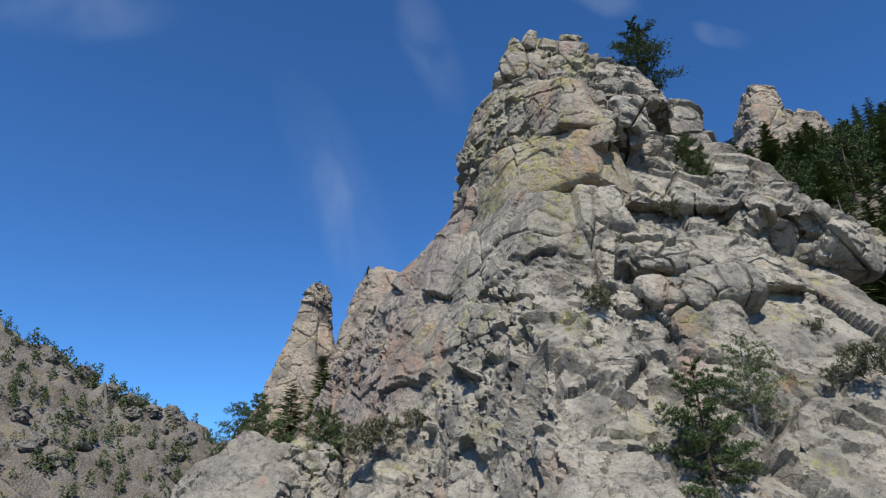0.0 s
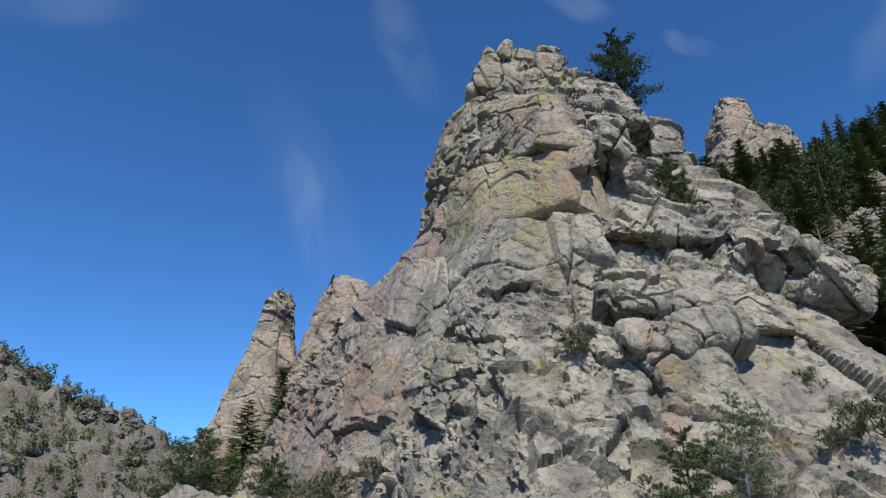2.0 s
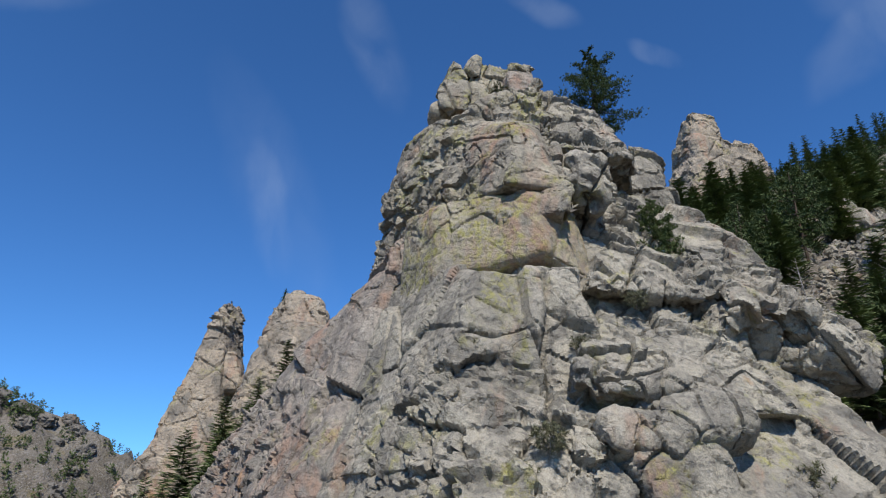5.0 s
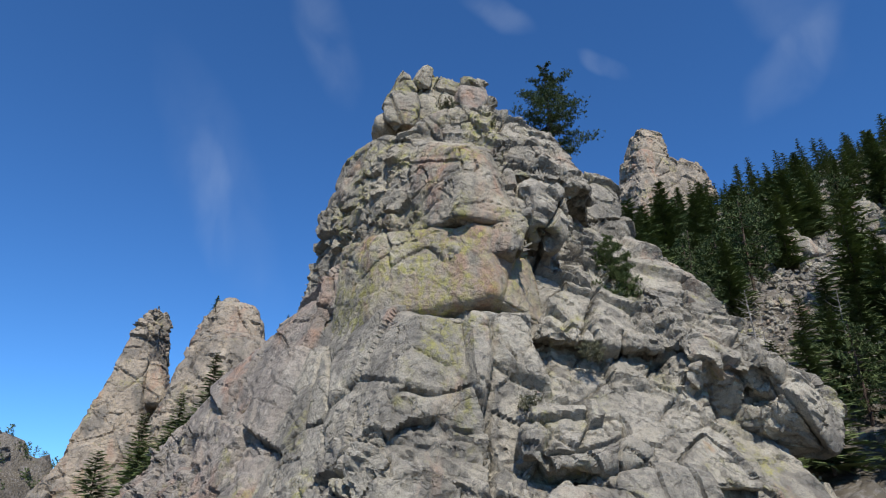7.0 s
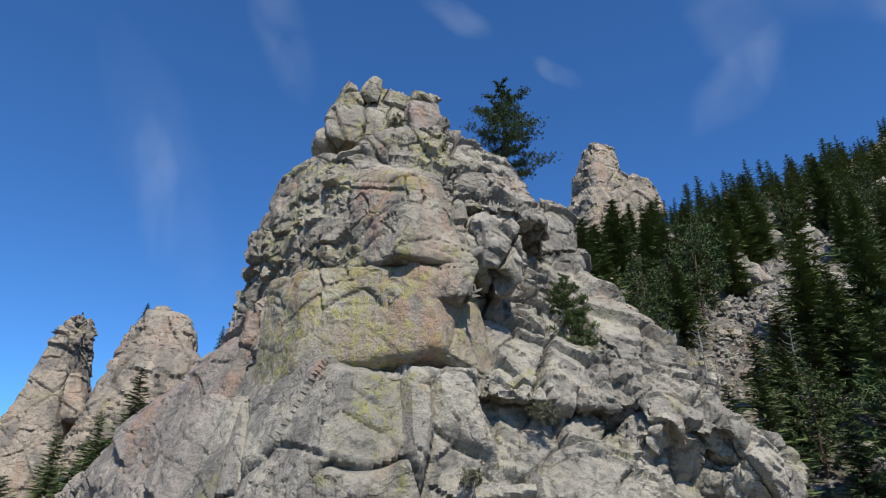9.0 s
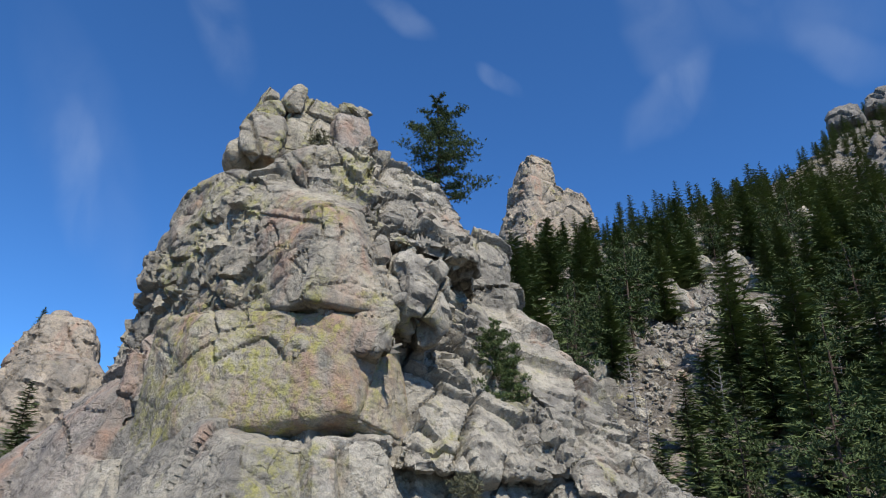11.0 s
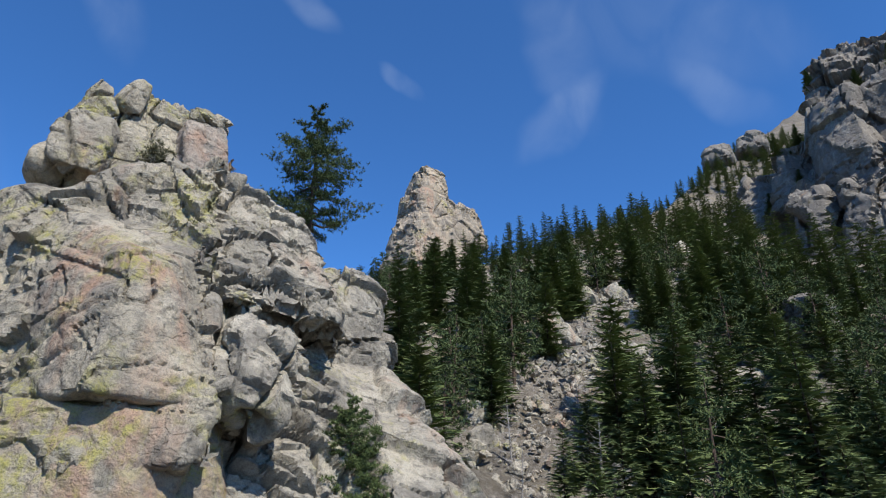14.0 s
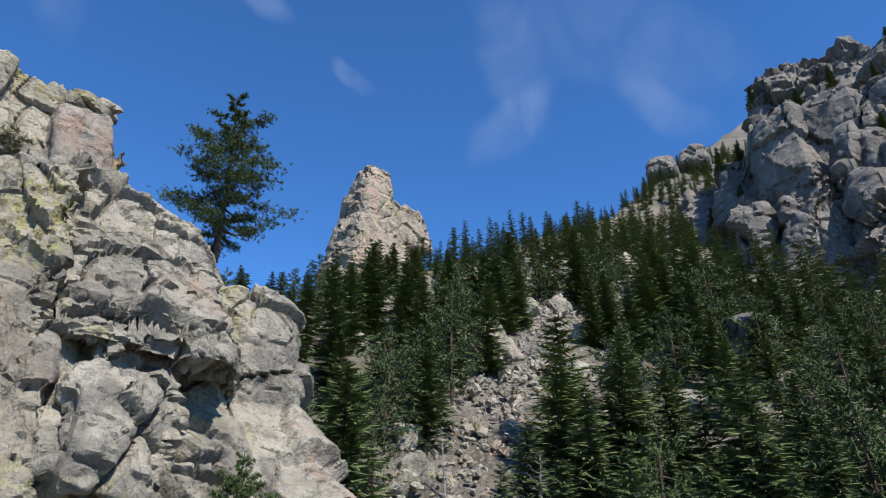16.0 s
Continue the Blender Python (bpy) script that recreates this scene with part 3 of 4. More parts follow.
build_rock("rock_needle", [
    Hull("needle_shaft", [(-85, 15, 33.2), (80, 8, -43.1), (0, 14, -119.3), (60, 40, -34.6), (*BACK, 147), (*DOWN, -22)], step=0.25, mat="buff", fine=1.3),
    Mass("needle_foot", (-34, 133, 28), (5.5, 5, 8), (0, 16, 15), 4, 0.4, 0.35, "buff"),
    Mass("needle_shoulder", (-26.4, 139, 47.0), (2.4, 3.5, 4.5), (0, -6, 0), 4, 0.3, 0.25, "buff"),
], "slender leaning buff granite needle above pine trees", 0.3, 8, 1.2)
build_rock("rock_tower", [
    Mass("tower_base", (-13, 133, 40), (10, 10, 16), (0, 6, 0), 4, 0.3, 0.4, "buff"),
    Mass("tower_top", (-13, 135, 57), (5.5, 5, 5.5), (0, 5, 0), 4, 0.3, 0.35, "buff"),
    Mass("tower_cap", (-14.2, 135.5, 62.6), (1.3, 1.3, 1.0), (0, 0, 0), 3, 0, 0.25, "buff"),
], "blunt buff granite tower with a small capstone", 0.5, 11, 1.3)
build_rock("rock_pinnacle", [
    Mass("pinnacle_base", (105, 178, 112), (12, 10, 17), (0, 0, 10), 4, 0.25, 0.5, "buff"),
    Mass("pinnacle_shaft", (105, 178, 127), (8.0, 7, 8), (0, 0, 10), 6, 0.05, 0.32, "buff"),
    Mass("pinnacle_head", (105, 178, 139.0), (5.6, 5.4, 5.8), (0, 6, 0), 3.6, 0.15, 0.32, "buff"),
    Mass("pinnacle_flank", (117, 177, 126), (7.5, 6, 8.0), (0, 0, 0), 4, 0.3, 0.5, "buff"),
], "buff granite pinnacle with a rounded head above woods", 0.5, 15, 1.25)
def column(name, x, y, top, half):
    """An upright rib of a cliff with six uneven sides and a sloping head."""
    rng, faces = np.random.default_rng(int(x + 7 * y)), []
    for bearing, slope, reach in [(60 * k - 150, 9, half) for k in range(6)] + [(-90, 55, 2), (10, 70, 1)]:
        b, e = bearing + rng.uniform(-20, 20), slope + rng.uniform(-5, 5)
        n = (math.sin(radians(b)) * math.cos(radians(e)), -math.cos(radians(b)) * math.cos(radians(e)), math.sin(radians(e)))
        faces.append((b, e, n[0] * x + n[1] * y + n[2] * top + reach * rng.uniform(0.8, 1.2)))
    return Hull(name, faces + [(*DOWN, 45 - top)], step=0.6, mat="cliff", fine=1.0, crisp=3.0)


CLIFF_ROCK = [
    Mass("cliff_tower", (224, 88, 142), (23, 24, 47), (0, 8, 20), 5, 0.26, 0.9, "cliff", fine=1.7),
    Mass("cliff_wall", (226, 44, 134), (24, 30, 44), (0, 8, 0), 5, 0.1, 0.9, "cliff", fine=1.7),
    *[column("cliff_rib", *c) for c in ((205, 108, 150, 8), (200, 92, 158, 8), (201, 76, 160, 7), (203, 63, 156, 7), (202, 50, 150, 8), (204, 36, 146, 8), (206, 20, 142, 9))],
    *[column("cliff_rib", *c) for c in ((194, 99, 128, 6), (191, 84, 134, 6), (193, 71, 138, 5), (191, 58, 130, 6), (194, 45, 126, 6), (193, 30, 122, 7))],
    *[column("cliff_rib", *c) for c in ((184, 96, 122, 6), (182, 82, 120, 6), (183, 67, 121, 6), (182, 52, 113, 7), (184, 36, 108, 7))],
    Mass("cliff_flank", (212, 122, 126), (15, 18, 27), (0, 22, 20), 4, 0.35, 0.8, "cliff"),
]
build_rock("rock_cliff", CLIFF_ROCK, "high grey granite cliff of ribs and gullies", 1.7, 21, 2.4)
build_rock("rock_outcrop", [
    Mass("outcrop_block", (300, 192, 220), (11, 8, 8), (0, 10, 30), 4, 0.2, 0.9, "cliff"),
    Mass("outcrop_block", (318, 182, 229), (10, 8, 8), (0, 10, 30), 4, 0.2, 0.9, "cliff"),
], "pale granite outcrops along the wooded ridge", 0.8, 23, 2.0)
build_rock("rock_outcrop", [
    Mass("outcrop_block", (143, 148, 110), (2.6, 2.4, 6), (0, 6, 0), 4, 0.3, 0.4, "buff"),
    Mass("outcrop_block", (147.5, 147, 108), (2.4, 2.4, 5), (0, -4, 0), 3.5, 0.2, 0.4, "buff"),
], "small buff granite outcrop among dark firs", 0.6, 25, 1.2)
build_rock("rock_outcrop", [
    Mass("outcrop_block", (109, 70, 66.5), (4.5, 3.6, 4.2), (0, -20, 30), 4, 0.1, 0.4, "cliff"),
    Mass("outcrop_block", (113, 73, 65), (4.0, 3.6, 3.0), (0, 0, 0), 3.5, 0.1, 0.4, "cliff"),
], "overhanging grey granite outcrop on the wooded slope", 0.6, 27, 1.2)
build_rock("rock_mound", [
    Mass("mound_slab", (-13.2, 45.8, 10.5), (4.2, 3.6, 4.6), (-20, -28, -10), 4, 0.1, 0.17),
    Mass("mound_block", (-9.4, 47.0, 12.2), (2.6, 2.6, 3.4), (-10, -10, 10), 3.6, 0.1, 0.13),
    Mass("mound_block", (-11.0, 44.0, 11.0), (2.6, 2.2, 2.6), (-10, 15, 0), 3.4, 0.1, 0.13),
    Mass("mound_block", (-6.5, 50.5, 13.5), (2.0, 2.0, 2.6), (0, 0, 20), 3.4, 0.1, 0.13),
    Mass("mound_block", (-15.5, 44.5, 7.5), (3.0, 3.0, 4.0), (0, -30, 0), 3.6, 0.1, 0.13),
], "rounded pale granite boulders piled below the crag", 0.5, 31, 0.8)


# ---- loose boulders ----
def boulder_mesh(seed):
    rng = np.random.default_rng(seed)
    v, f = cube_grid(6, 6, 6)
    v = v / ((np.abs(v) ** 3.4).sum(1) ** (1 / 3.4))[:, None]
    v = v * rng.uniform(0.7, 1.25, 3)
    n = normals_of(v, f)
    d = fracture(v * 2.2 + seed * 9.7, 1.9, 0.16, 0.12, seed) + 0.10 * fractal(v * 1.5 + seed * 3.1, 3, seed)
    return mesh_of("boulder", v + n * d[:, None], f, [ROCK])


BOULDERS = [boulder_mesh(s) for s in range(7)]


def scatter_boulders(count, area, sizes, group, label, seed):
    rng = np.random.default_rng(seed)
    made = 0
    while made < count:
        x, y = rng.uniform(area[0], area[1]), rng.uniform(area[2], area[3])
        z = float(ground_height(x, y))
        if any(m.depth(np.array([[x, y, z + 1]]))[0] < 0.3 for m in CRAG):
            continue
        size = sizes[0] + (sizes[1] - sizes[0]) * rng.random() ** 2.2
        ob = new("boulder", BOULDERS[rng.integers(7)])
        ob.matrix_world = pose(x, y, z + 0.25 * size, *rng.uniform(-180, 180, 3)) @ Matrix.Diagonal((size, size, size * 0.8, 1))
        tagged(ob, label, "boulder", group)
        made += 1


scatter_boulders(90, (-9, 5, 40, 56), (0.3, 1.3), "boulders in the talus", "angular pale granite boulder in the talus", 1)
scatter_boulders(130, (34, 80, 42, 110), (0.4, 2.0), "boulders on the slope", "grey granite boulder lying on the wooded slope", 2)
scatter_boulders(75, (75, 190, 45, 140), (0.6, 3.2), "boulders on the slope", "grey granite boulder lying on the wooded slope", 3)


OUTCROPS = []
for s in range(4):
    v, f = cube_grid(9, 9, 9)
    v = v / ((np.abs(v) ** 3.6).sum(1) ** (1 / 3.6))[:, None]
    d = fracture(v * 3.0 + s * 11.3, 1.5, 0.17, 0.16, 50 + s) + fracture(v * 3.0 + s * 5.1, 0.6, 0.07, 0.06, 60 + s)
    OUTCROPS.append(mesh_of("outcrop", v + normals_of(v, f) * d[:, None], f, [CLIFF]))
rng = np.random.default_rng(19)
for k in range(90):
    x, y = rng.uniform(-270, -85), 0.0
    y = 380 + 0.5 * (x + 123) - 150 * rng.random() ** 1.4
    size = rng.uniform(1.5, 4.2)
    ob = new("outcrop", OUTCROPS[k % 4])
    ob.matrix_world = pose(x, y, float(ground_height(x, y)) - 0.1 * size, *rng.uniform(-25, 25, 2), rng.uniform(0, 360)) @ Matrix.Diagonal((1.5 * size, size, 0.9 * size, 1))
    tagged(ob, "brown-grey rock outcrop on the far hill", "rock", "outcrops on the far hill")


def rubble():
    """Small stones lying over the talus and the scree chute."""
    rng = np.random.default_rng(8)
    base, faces = cube_grid(2, 2, 2)
    base = base / np.linalg.norm(base, axis=1)[:, None] ** 0.6
    verts, polys, start = [], [], 0
    for k in range(2300):
        if k < 900:
            x, y = rng.uniform(-10, 6), rng.uniform(39, 57)
        elif k < 2200:
            x = rng.uniform(40, 108)
            y = 81 + 0.55 * (x - 69) + rng.normal() * 6
        else:
            x, y = rng.uniform(36, 110), rng.uniform(44, 100)
        size = 0.15 + 0.55 * rng.random() ** 3
        turn = np.array(Euler(rng.uniform(0, 6.28, 3)).to_matrix())
        v = (base * rng.uniform(0.5, 1.3, 3) + rng.normal(size=base.shape) * 0.12) * size
        verts.append(v @ turn.T + (x, y, float(ground_height(x, y)) + 0.6 * rng.random()))
        polys.append(faces + start)
        start += len(base)
    ob = new("rubble", mesh_of("rubble", np.concatenate(verts), np.concatenate(polys), [ROCK], False))
    tagged(ob, "small grey granite stones strewn over the scree", "rubble", kind="stuff")


rubble()


# ---- trees ----
def tube(points, radii, sides):
    """A tapered limb round a line of points: vertices and faces."""
    pts = np.asarray(points, float)
    ang = np.arange(sides) * 2 * np.pi / sides
    d = np.gradient(pts, axis=0)
    d /= np.maximum(np.linalg.norm(d, axis=1), 1e-9)[:, None]
    ref = np.where(np.abs(d[:, 2:3]) < 0.8, np.array([[0, 0, 1.0]]), np.array([[1.0, 0, 0]]))
    a = np.cross(d, ref)
    a /= np.linalg.norm(a, axis=1)[:, None]
    b = np.cross(d, a)
    v = pts[:, None] + np.asarray(radii)[:, None, None] * (np.cos(ang)[None, :, None] * a[:, None] + np.sin(ang)[None, :, None] * b[:, None])
    n = len(pts)
    i, j = np.meshgrid(np.arange(n - 1), np.arange(sides), indexing="ij")
    jj = (j + 1) % sides
    f = np.stack([i * sides + j, i * sides + jj, (i + 1) * sides + jj, (i + 1) * sides + j], -1).reshape(-1, 4)
    return v.reshape(-1, 3), f


def conifer(seed, height, spread, limbs, tufts, blades, blade, bare=0.15, profile="cone", sweep=0.1, branch_sides=3, width=0.16, irregular=0.35):
    """One conifer: wood (trunk and limbs) and needles (many small blades in tufts along the limbs)."""
    rng = np.random.default_rng(seed)
    rings = np.linspace(0, 1, 9)
    bend = np.stack([0.02 * height * np.sin(rings * 3 + seed), 0.02 * height * np.sin(rings * 2.3 + 2 * seed), rings * height], 1)
    bend[:, :2] -= bend[0, :2]
    wood = [tube(bend, height * 0.015 * (1.02 - rings) ** 0.8 + 0.012, 7)]
    blades_v = []
    for k in range(limbs):
        u = (k + rng.random()) / limbs
        h = bare + (0.985 - bare) * u
        base = np.array([np.interp(h, rings, bend[:, a]) for a in range(3)])
        if profile == "cone":
            reach = spread * (1.03 - u) ** 0.8
        else:
            reach = spread * (0.35 + 0.65 * math.sin(math.pi * min(1, 0.25 + 0.8 * u))) * (1.0 if u < 0.85 else 0.6)
        reach *= 1 - irregular * rng.random() ** 1.5
        az = k * 2.399 + rng.normal() * 0.35
        out = np.array([math.cos(az), math.sin(az), 0])
        rise = sweep + 0.45 * (u - 0.35) + rng.normal() * 0.1
        s = np.linspace(0, 1, 5)
        line = base + reach * (s[:, None] * out + np.stack([0 * s, 0 * s, rise * s + 0.12 * s * s - 0.1 * np.sin(s * 3.1)], 1))
        line[1:] += rng.normal(size=(4, 3)) * 0.04 * reach
        if branch_sides:
            wood.append(tube(line, height * 0.006 * (1.1 - s) * (1.2 - 0.7 * u), branch_sides))
        if tufts:
            many = max(4, int(tufts * (0.25 + 1.25 * reach / spread)))
            small = 0.6 + 0.4 * min(1.0, 1.6 * reach / spread)
            side = np.array([-out[1], out[0], 0])
            if profile == "cone":
                q = 0.15 + 0.87 * rng.random(many) ** 0.8
                c = np.stack([np.interp(q, s, line[:, a]) for a in range(3)], 1)
                lean = rng.normal(size=many)
                c += side * (lean * 0.17 * reach * (1.2 - q))[:, None]
                d = 0.8 * out + 0.5 * np.sign(lean)[:, None, None] * side + rng.normal(size=(many, blades, 3)) * (0.5, 0.5, 0.28) - (0, 0, 0.1)
            else:
                knot = np.array((0.45, 0.72, 1.0))[rng.integers(3, size=many)]
                c = np.stack([np.interp(knot, s, line[:, a]) for a in range(3)], 1)
                c += rng.normal(size=(many, 3)) * (0.13, 0.13, 0.05) * reach + side * ((knot - 0.7) * np.sin(7 * knot + k) * 0.3 * reach)[:, None]
                d = rng.normal(size=(many, blades, 3)) * 0.8 + 0.45 * out + (0, 0, 0.4)
            d /= np.linalg.norm(d, axis=2)[:, :, None]
            length = blade * small * rng.uniform(0.6, 1.25, (many, blades, 1))
            cross = np.cross(d, rng.normal(size=(many, blades, 3)) * (0.6, 0.6, 1.0))
            cross /= np.maximum(np.linalg.norm(cross, axis=2), 1e-6)[:, :, None]
            root = c[:, None] + d * length * 0.06
            tri = np.stack([root - cross * length * width, root + cross * length * width, c[:, None] + d * length], 2)
            blades_v.append(tri.reshape(-1, 3))
    wv, wf, start = [], [], 0
    for v, f in wood:
        wv.append(v)
        wf.append(f + start)
        start += len(v)
    cv = np.concatenate(blades_v) if blades_v else np.zeros((0, 3))
    return np.concatenate(wv), np.concatenate(wf), cv, np.arange(len(cv)).reshape(-1, 3)


def feathered(seed, height, spread, limbs, sprigs, bare=0.04, droop=0.25, ragged=0.45):
    """A fir of drooping boughs: thin trunk, and along each bough flat sprigs to both sides, thicker towards the base."""
    rng = np.random.default_rng(seed)
    rings = np.linspace(0, 1, 9)
    bend = np.stack([0.012 * height * np.sin(rings * 3 + seed), 0.012 * height * np.sin(rings * 2.3 + 2 * seed), rings * height], 1)
    bend[:, :2] -= bend[0, :2]
    wv, wf = tube(bend, height * 0.010 * (1.02 - rings) ** 0.8 + 0.01, 7)
    tris = []
    for k in range(limbs):
        u = ((k + rng.random()) / limbs) ** 1.15
        base = np.array([np.interp(bare + (0.99 - bare) * u, rings, bend[:, a]) for a in range(3)])
        reach = spread * (1.04 - u) ** (0.85 if seed % 2 else 0.6) * (1 - ragged * rng.random() ** 1.5)
        az = k * 2.399 + rng.normal() * 0.4
        out = np.array([math.cos(az), math.sin(az), 0])
        side = np.array([-out[1], out[0], 0])
        q = np.linspace(0.08, 1.0, sprigs) + rng.normal(size=sprigs) * 0.04
        line = base + reach * q[:, None] * out
        line[:, 2] += reach * ((0.5 * u - droop) * q + 0.14 * q * q) + rng.normal(size=sprigs) * 0.03 * reach
        sign = np.where(np.arange(sprigs) % 2, 1.0, -1.0)
        d = (0.55 + 0.5 * q)[:, None] * out + (sign * (0.85 - 0.55 * q))[:, None] * side + rng.normal(size=(sprigs, 3)) * 0.16
        d[:, 2] -= 0.12
        length = 0.1 * spread + reach * (0.5 - 0.22 * q)
        wide = 0.2 * length
        tips = line + d * length[:, None]
        a = line - (0.3 * length)[:, None] * out
        b = line + wide[:, None] * out
        b[:, 2] -= 0.5 * wide
        tris.append(np.stack([a, b, tips], 1).reshape(-1, 3))
    cv = np.concatenate(tris)
    return wv, wf, cv, np.arange(len(cv)).reshape(-1, 3)


def make_tree(name, shape, bark, leaf, label, category="tree", group=""):
    root = new(name)
    tagged(root, label, category, group)
    wv, wf, cv, cf = shape
    part("trunk", mesh_of("trunk", wv, wf, [bark]), root)
    if len(cf):
        part("crown", mesh_of("crown", cv, cf, [leaf], False), root)
    return root


summit_pine = make_tree("pine_tree", conifer(5, 13.2, 4.0, 58, 100, 11, 0.26, 0.14, "round", -0.10, 4, 0.10, 0.6), BARK, NEEDLES, "lone ponderosa pine with a ragged crown behind the summit")
summit_pine.matrix_world = pose(23.8, 63.4, 55.6, 0, -3, 40)

crag_fir = make_tree("fir_tree", conifer(9, 6.0, 1.6, 52, 70, 9, 0.18, 0.04, "round", 0.15, 3, 0.11), BARK, NEEDLES, "small green fir rooted in a crevice of the crag")
crag_fir.matrix_world = pose(21.6, 48.6, 36.2, 0, 0, 0)
slab_pine = make_tree("pine_tree", conifer(12, 7.6, 2.4, 42, 80, 10, 0.20, 0.10, "round", 0.0, 4, 0.10, 0.7), BARK, NEEDLES, "thin young pine standing on the pale slab")
slab_pine.matrix_world = pose(12.6, 31.6, 10.2, 0, 0, 70)
slab_juniper = make_tree("juniper", conifer(14, 4.8, 1.6, 44, 40, 8, 0.15, 0.06, "round", 0.3, 3, 0.10), DEADWOOD, FIR, "dark half-bare juniper growing from the slab")
slab_juniper.matrix_world = pose(16.6, 35.0, 15.0, 0, 0, 0)
ledge_pine = make_tree("pine_tree", conifer(17, 8.5, 3.4, 44, 70, 10, 0.25, 0.10, "round", 0.1, 4, 0.10), BARK, NEEDLES, "broad dark pine beside the piled boulders")
ledge_pine.matrix_world = pose(-17.2, 60.0, 12.6, 0, 0, 20)
mound_pine = make_tree("pine_tree", conifer(18, 4.2, 1.5, 40, 55, 9, 0.19, 0.05, "round", 0.2, 3, 0.10), BARK, NEEDLES, "bushy bright green young pine among the boulders")
mound_pine.matrix_world = pose(-8.2, 46.6, 13.6, 0, 0, 20)

FIRS = [feathered(40 + s, 10.0, 2.3 + 0.3 * (s % 3), 110, 18, 0.03 + 0.05 * (s % 2)) for s in range(6)]
PINES = [conifer(60 + s, 10.0, 3.2, 34, 26, 6, 0.38, 0.16, "round", -0.05, 3, 0.14, 0.6) for s in range(4)]
BARE = [conifer(80 + s, 7.0, 2.0, 40, 0, 0, 0.3, 0.1, "round", 0.3, 3) for s in range(2)]
fir_kinds = [make_tree("fir_tree", s, BARK, FIR, "dark green fir on the rocky slope", "tree", "trees on the slope") for s in FIRS]
pine_kinds = [make_tree("pine_tree", s, BARK, NEEDLES, "olive green pine on the rocky slope", "tree", "trees on the slope") for s in PINES]
FAR = [feathered(50 + s, 10.0, 2.2 + 0.3 * (s % 3), 62, 11, 0.03, 0.25, 0.5) for s in range(6)]
bare_kinds = [make_tree("bare_tree", s, DEADWOOD, FIR, "bare grey leafless tree on the slope", "tree", "bare trees on the slope") for s in BARE]


def stand(x, y, high, turn, sink=0.4):
    s = high / 10.0
    return pose(x, y, float(ground_height(x, y)) - sink, 0, 0, turn) @ Matrix.Diagonal((s, s, s, 1))


def place(kind, m):
    """A copy of a tree at m, scale included."""
    ob = copy_thing(kind, m)
    ob.matrix_basis = m
    return ob


def plant_slope():
    rng = np.random.default_rng(77)
    spots = []
    tries = np.stack([rng.uniform(34, 370, 16000), rng.uniform(38, 220, 16000)], 1)
    clumps = fractal(np.column_stack([tries * 0.05, np.zeros(16000)]), 3, 9)
    for (x, y), clump in zip(tries, clumps):
        chute = abs((y - 81) - 0.55 * (x - 69)) < 6.5 and x < 105
        if y > 144 + 0.22 * (x - 67) or clump < -0.42 or chute or (x < 41 and y < 52) or (x > 158 and y < 112 and clump < 0.55):
            continue
        gap = 4.0 if x < 90 else 4.5 if x < 190 else 5.6
        near = np.array(spots[-1500:]) if spots else np.full((1, 2), 999.0)
        if ((near - (x, y)) ** 2).sum(1).min() > gap * gap:
            spots.append((x, y))
        if len(spots) >= 1500:
            break
    spots.sort(key=lambda s: (s[0] - 40) ** 2 + (s[1] - 50) ** 2)
    wood_v, wood_f, leaf_v, start = [], [], [], 0
    for k, (x, y) in enumerate(spots):
        fir = rng.random() < 0.68
        high = rng.uniform(9.0, 16.5) * (0.75 + 0.4 * rng.random()) * (0.78 if y > 112 + 0.2 * (x - 67) else 1.0)
        if k < 220:
            kind = fir_kinds[rng.integers(6)] if fir else pine_kinds[rng.integers(4)]
            place(kind, stand(x, y, high, rng.uniform(0, 360)))
            continue
        wv, wf, cv, cf = FAR[rng.integers(6)]
        m = np.array(stand(x, y, high, rng.uniform(0, 360)))
        wood_v.append((wv[:63] * (0.6, 0.6, 1.0)) @ m[:3, :3].T + m[:3, 3])
        wood_f.append(wf[:56] + start)
        start += 63
        leaf_v.append(cv @ m[:3, :3].T + m[:3, 3])
    root = new("far_woods")
    tagged(root, "dense dark conifer woods on the upper slope", "forest", kind="stuff")
    part("trunks", mesh_of("trunks", np.concatenate(wood_v), np.concatenate(wood_f), [BARK]), root)
    lv = np.concatenate(leaf_v)
    part("crowns", mesh_of("crowns", lv, np.arange(len(lv)).reshape(-1, 3), [FIR], False), root)


plant_slope()
for x, y, high, turn in ((-13, 88, 14, 0), (-10.5, 84, 13, 70), (-12, 95, 15, 140), (-8.5, 80, 11, 200), (-15.5, 92, 12, 250), (-20, 100, 9, 30), (-22, 106, 8, 80), (-17, 78, 8, 110), (-6.5, 88, 12, 20), (-9.5, 100, 14, 90)):
    place(fir_kinds[int(turn) % 6], stand(x, y, high, turn))
for x, y, z, high in ((-17.0, 136, 60.5, 4.0), (-3.0, 128, 53, 6.0), (-13, 118, 37, 12.0), (-17, 116, 31, 11.0), (-22, 118, 27, 12.0), (-26, 112, 20, 13.0), (-20, 108, 22, 12.0), (-30, 110, 14, 12.0), (-24, 98, 14, 11.0)):
    place(fir_kinds[int(abs(x)) % 6], pose(x, y, z, 0, 0, 40 * high) @ Matrix.Diagonal((high / 10, high / 10, high / 10, 1)))
for k, (x, y) in enumerate(((46, 66), (50, 72), (58, 70), (66, 60), (54, 64))):
    place(bare_kinds[k % 2], stand(x, y, 9 + k % 3, 70 * k))
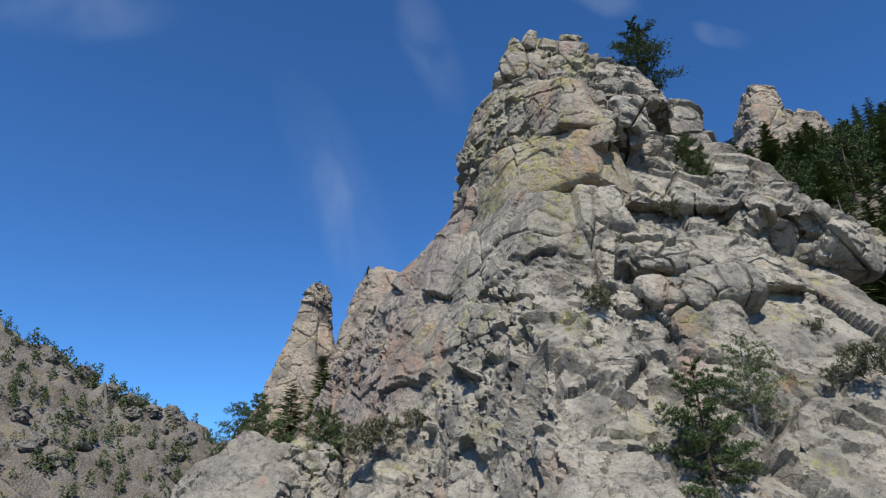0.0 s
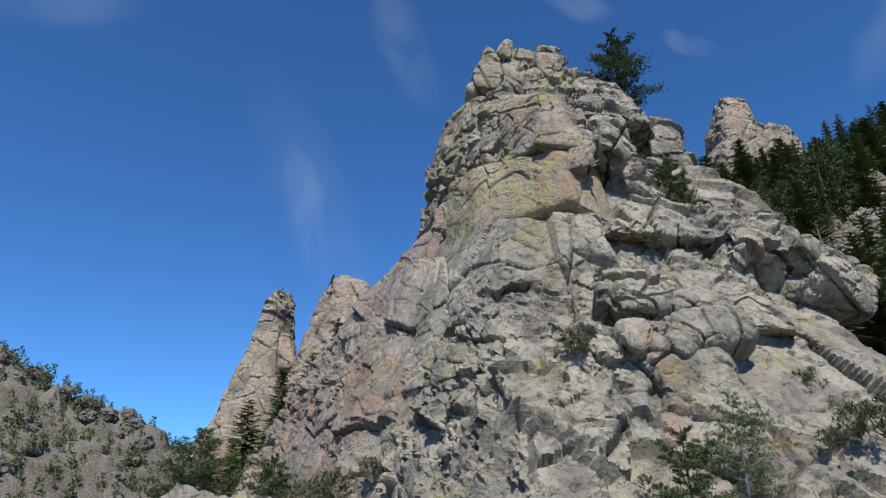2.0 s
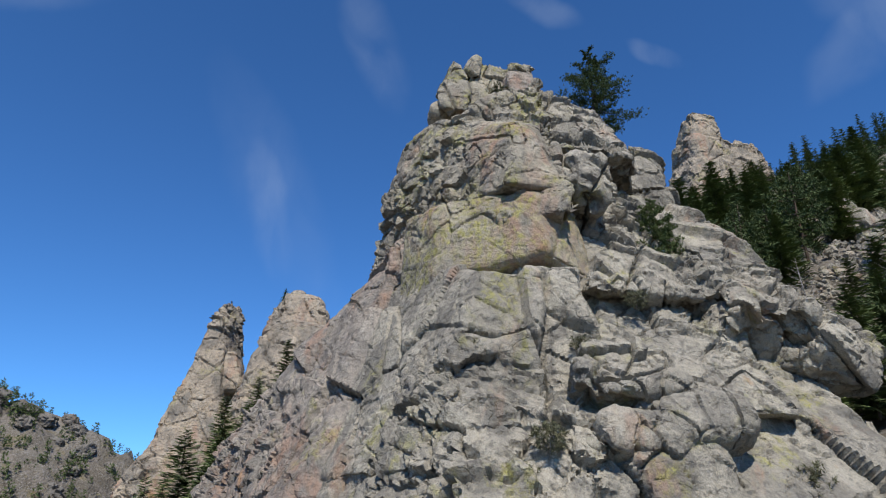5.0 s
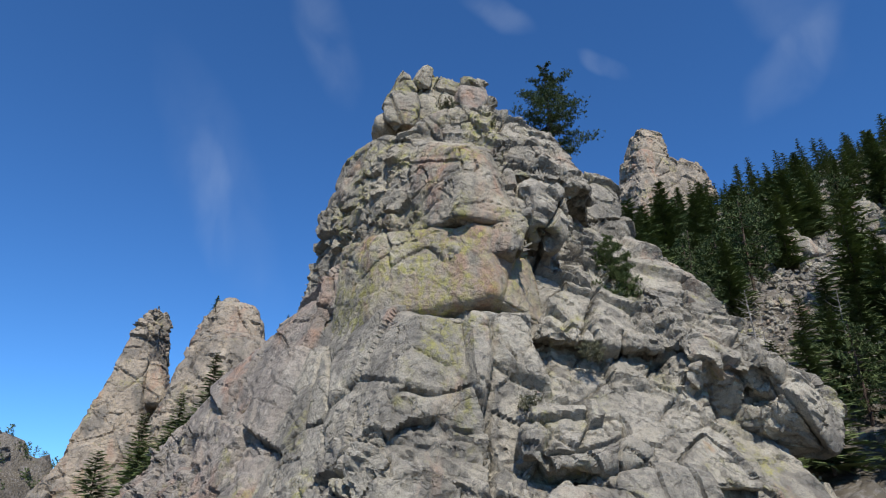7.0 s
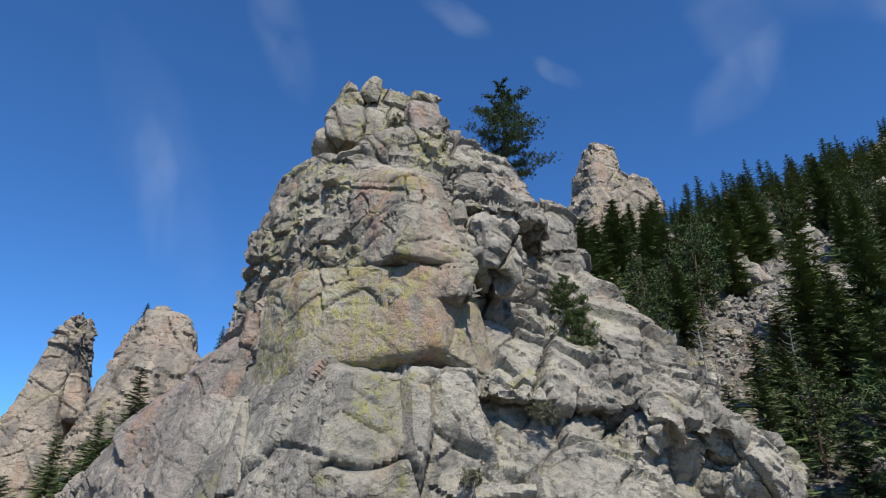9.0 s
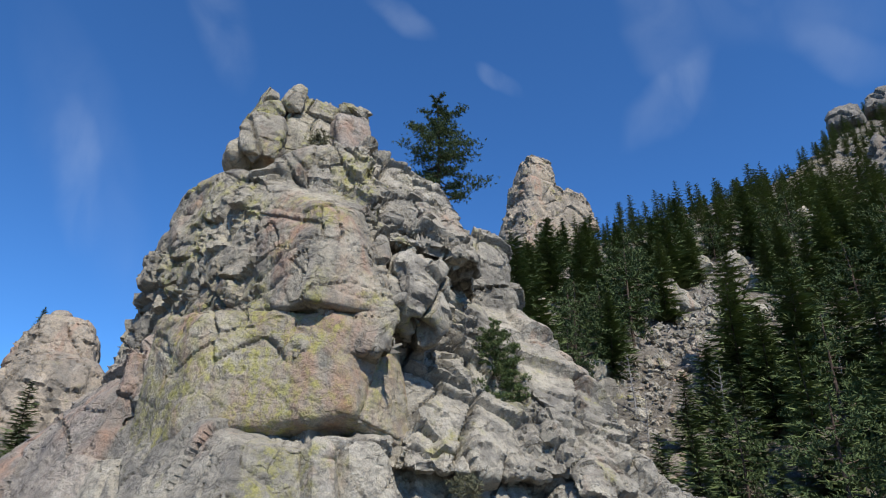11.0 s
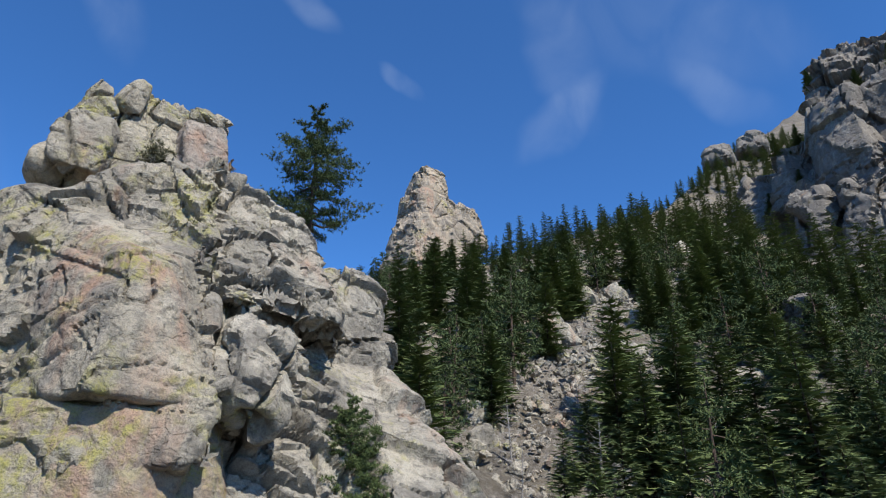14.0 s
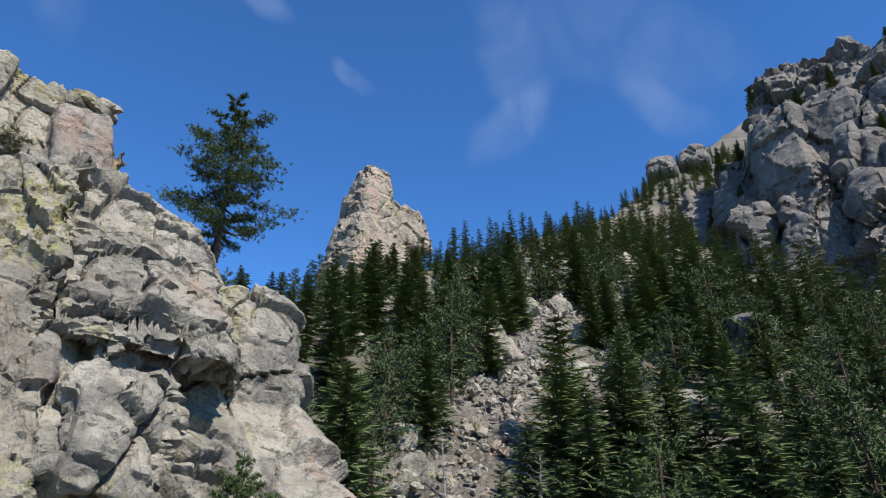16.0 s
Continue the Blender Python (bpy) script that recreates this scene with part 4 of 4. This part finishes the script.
for k, (x, y, z, high) in enumerate(((197, 96, 150, 9), (199, 74, 160, 8), (205, 86, 172, 8), (203, 64, 165, 8), (212, 60, 178, 7), (214, 50, 174, 8), (190, 84, 122, 9), (193, 104, 128, 10), (200, 108, 140, 9), (188, 60, 112, 9), (190, 48, 108, 10), (196, 116, 148, 9), (199, 112, 156, 9), (202, 106, 166, 9), (194, 64, 138, 7), (196, 52, 142, 8), (193, 86, 136, 7), (206, 100, 176, 8), (198, 40, 130, 8))):
    for drop in range(90):
        if min(m.depth(np.array([[x, y, z]]))[0] for m in CLIFF_ROCK) < 0.2 or z < ground_height(x, y):
            break
        z -= 1.0
    place(fir_kinds[k % 6], pose(x, y, z - 0.3, 0, 0, 50 * k) @ Matrix.Diagonal((high / 10, high / 10, high / 10, 1)))
for o in fir_kinds + pine_kinds + bare_kinds:
    k = (fir_kinds + pine_kinds + bare_kinds).index(o)
    o.matrix_basis = stand(60 + 9 * k, 62 + 5 * (k % 4), 9.5, 30 * k)


def far_hill_woods():
    """Small dark trees dotted over the far hill."""
    rng = np.random.default_rng(5)
    kinds = [conifer(90 + s, 10.0, 3.0, 11, 3, 4, 1.7, 0.08, "round", 0.1, 0, 0.2) for s in range(4)]
    leaf_v, count = [], 0
    while count < 950:
        y = rng.uniform(200, 400)
        x = rng.uniform(-330, -70)
        line = 380 + 0.5 * (x + 123)
        if y > line + 6 or rng.random() < 0.3 + 0.4 * (line - y) / 150:
            continue
        cv = kinds[rng.integers(4)][2]
        m = np.array(stand(x, y, rng.uniform(3.0, 8.5), rng.uniform(0, 360)))
        leaf_v.append(cv @ m[:3, :3].T + m[:3, 3])
        count += 1
    lv = np.concatenate(leaf_v)
    ob = new("hill_scrub", mesh_of("hill_scrub", lv, np.arange(len(lv)).reshape(-1, 3), [FIR], False))
    tagged(ob, "small dark pines dotted over the far rocky hill", "forest", kind="stuff")


far_hill_woods()


# ---- shrubs and grass on the rock ----
def shrub(x, y, z, size, leaf, label, seed):
    s = conifer(seed, size, size * 0.75, 26, 9, 7, size * 0.22, 0.02, "round", 0.5, 3, 0.10)
    ob = make_tree("shrub", s, DEADWOOD, leaf, label, "shrub", "shrubs on the rock")
    ob.matrix_world = pose(x, y, z, 0, 0, seed * 40)


for k, (x, y, z, size) in enumerate(((24.2, 41.0, 20.6, 1.6), (22.0, 36.0, 17.2, 1.0), (24.4, 36.6, 17.8, 1.8), (8.6, 39.0, 20.6, 1.3), (9.8, 38.6, 22.6, 1.2), (17.4, 44.2, 31.8, 1.0), (6.4, 43.0, 24.0, 0.9), (11.2, 54.0, 54.2, 1.2), (13.0, 42.6, 28.6, 0.8), (-4.0, 45.0, 15.0, 1.6), (-5.5, 44.0, 14.2, 1.8), (-2.0, 47.5, 16.4, 1.2), (0.0, 46.0, 15.6, 1.0))):
    shrub(x, y, z, size, SCRUB, "dry grey-green shrub in a crack of rock", 200 + k)
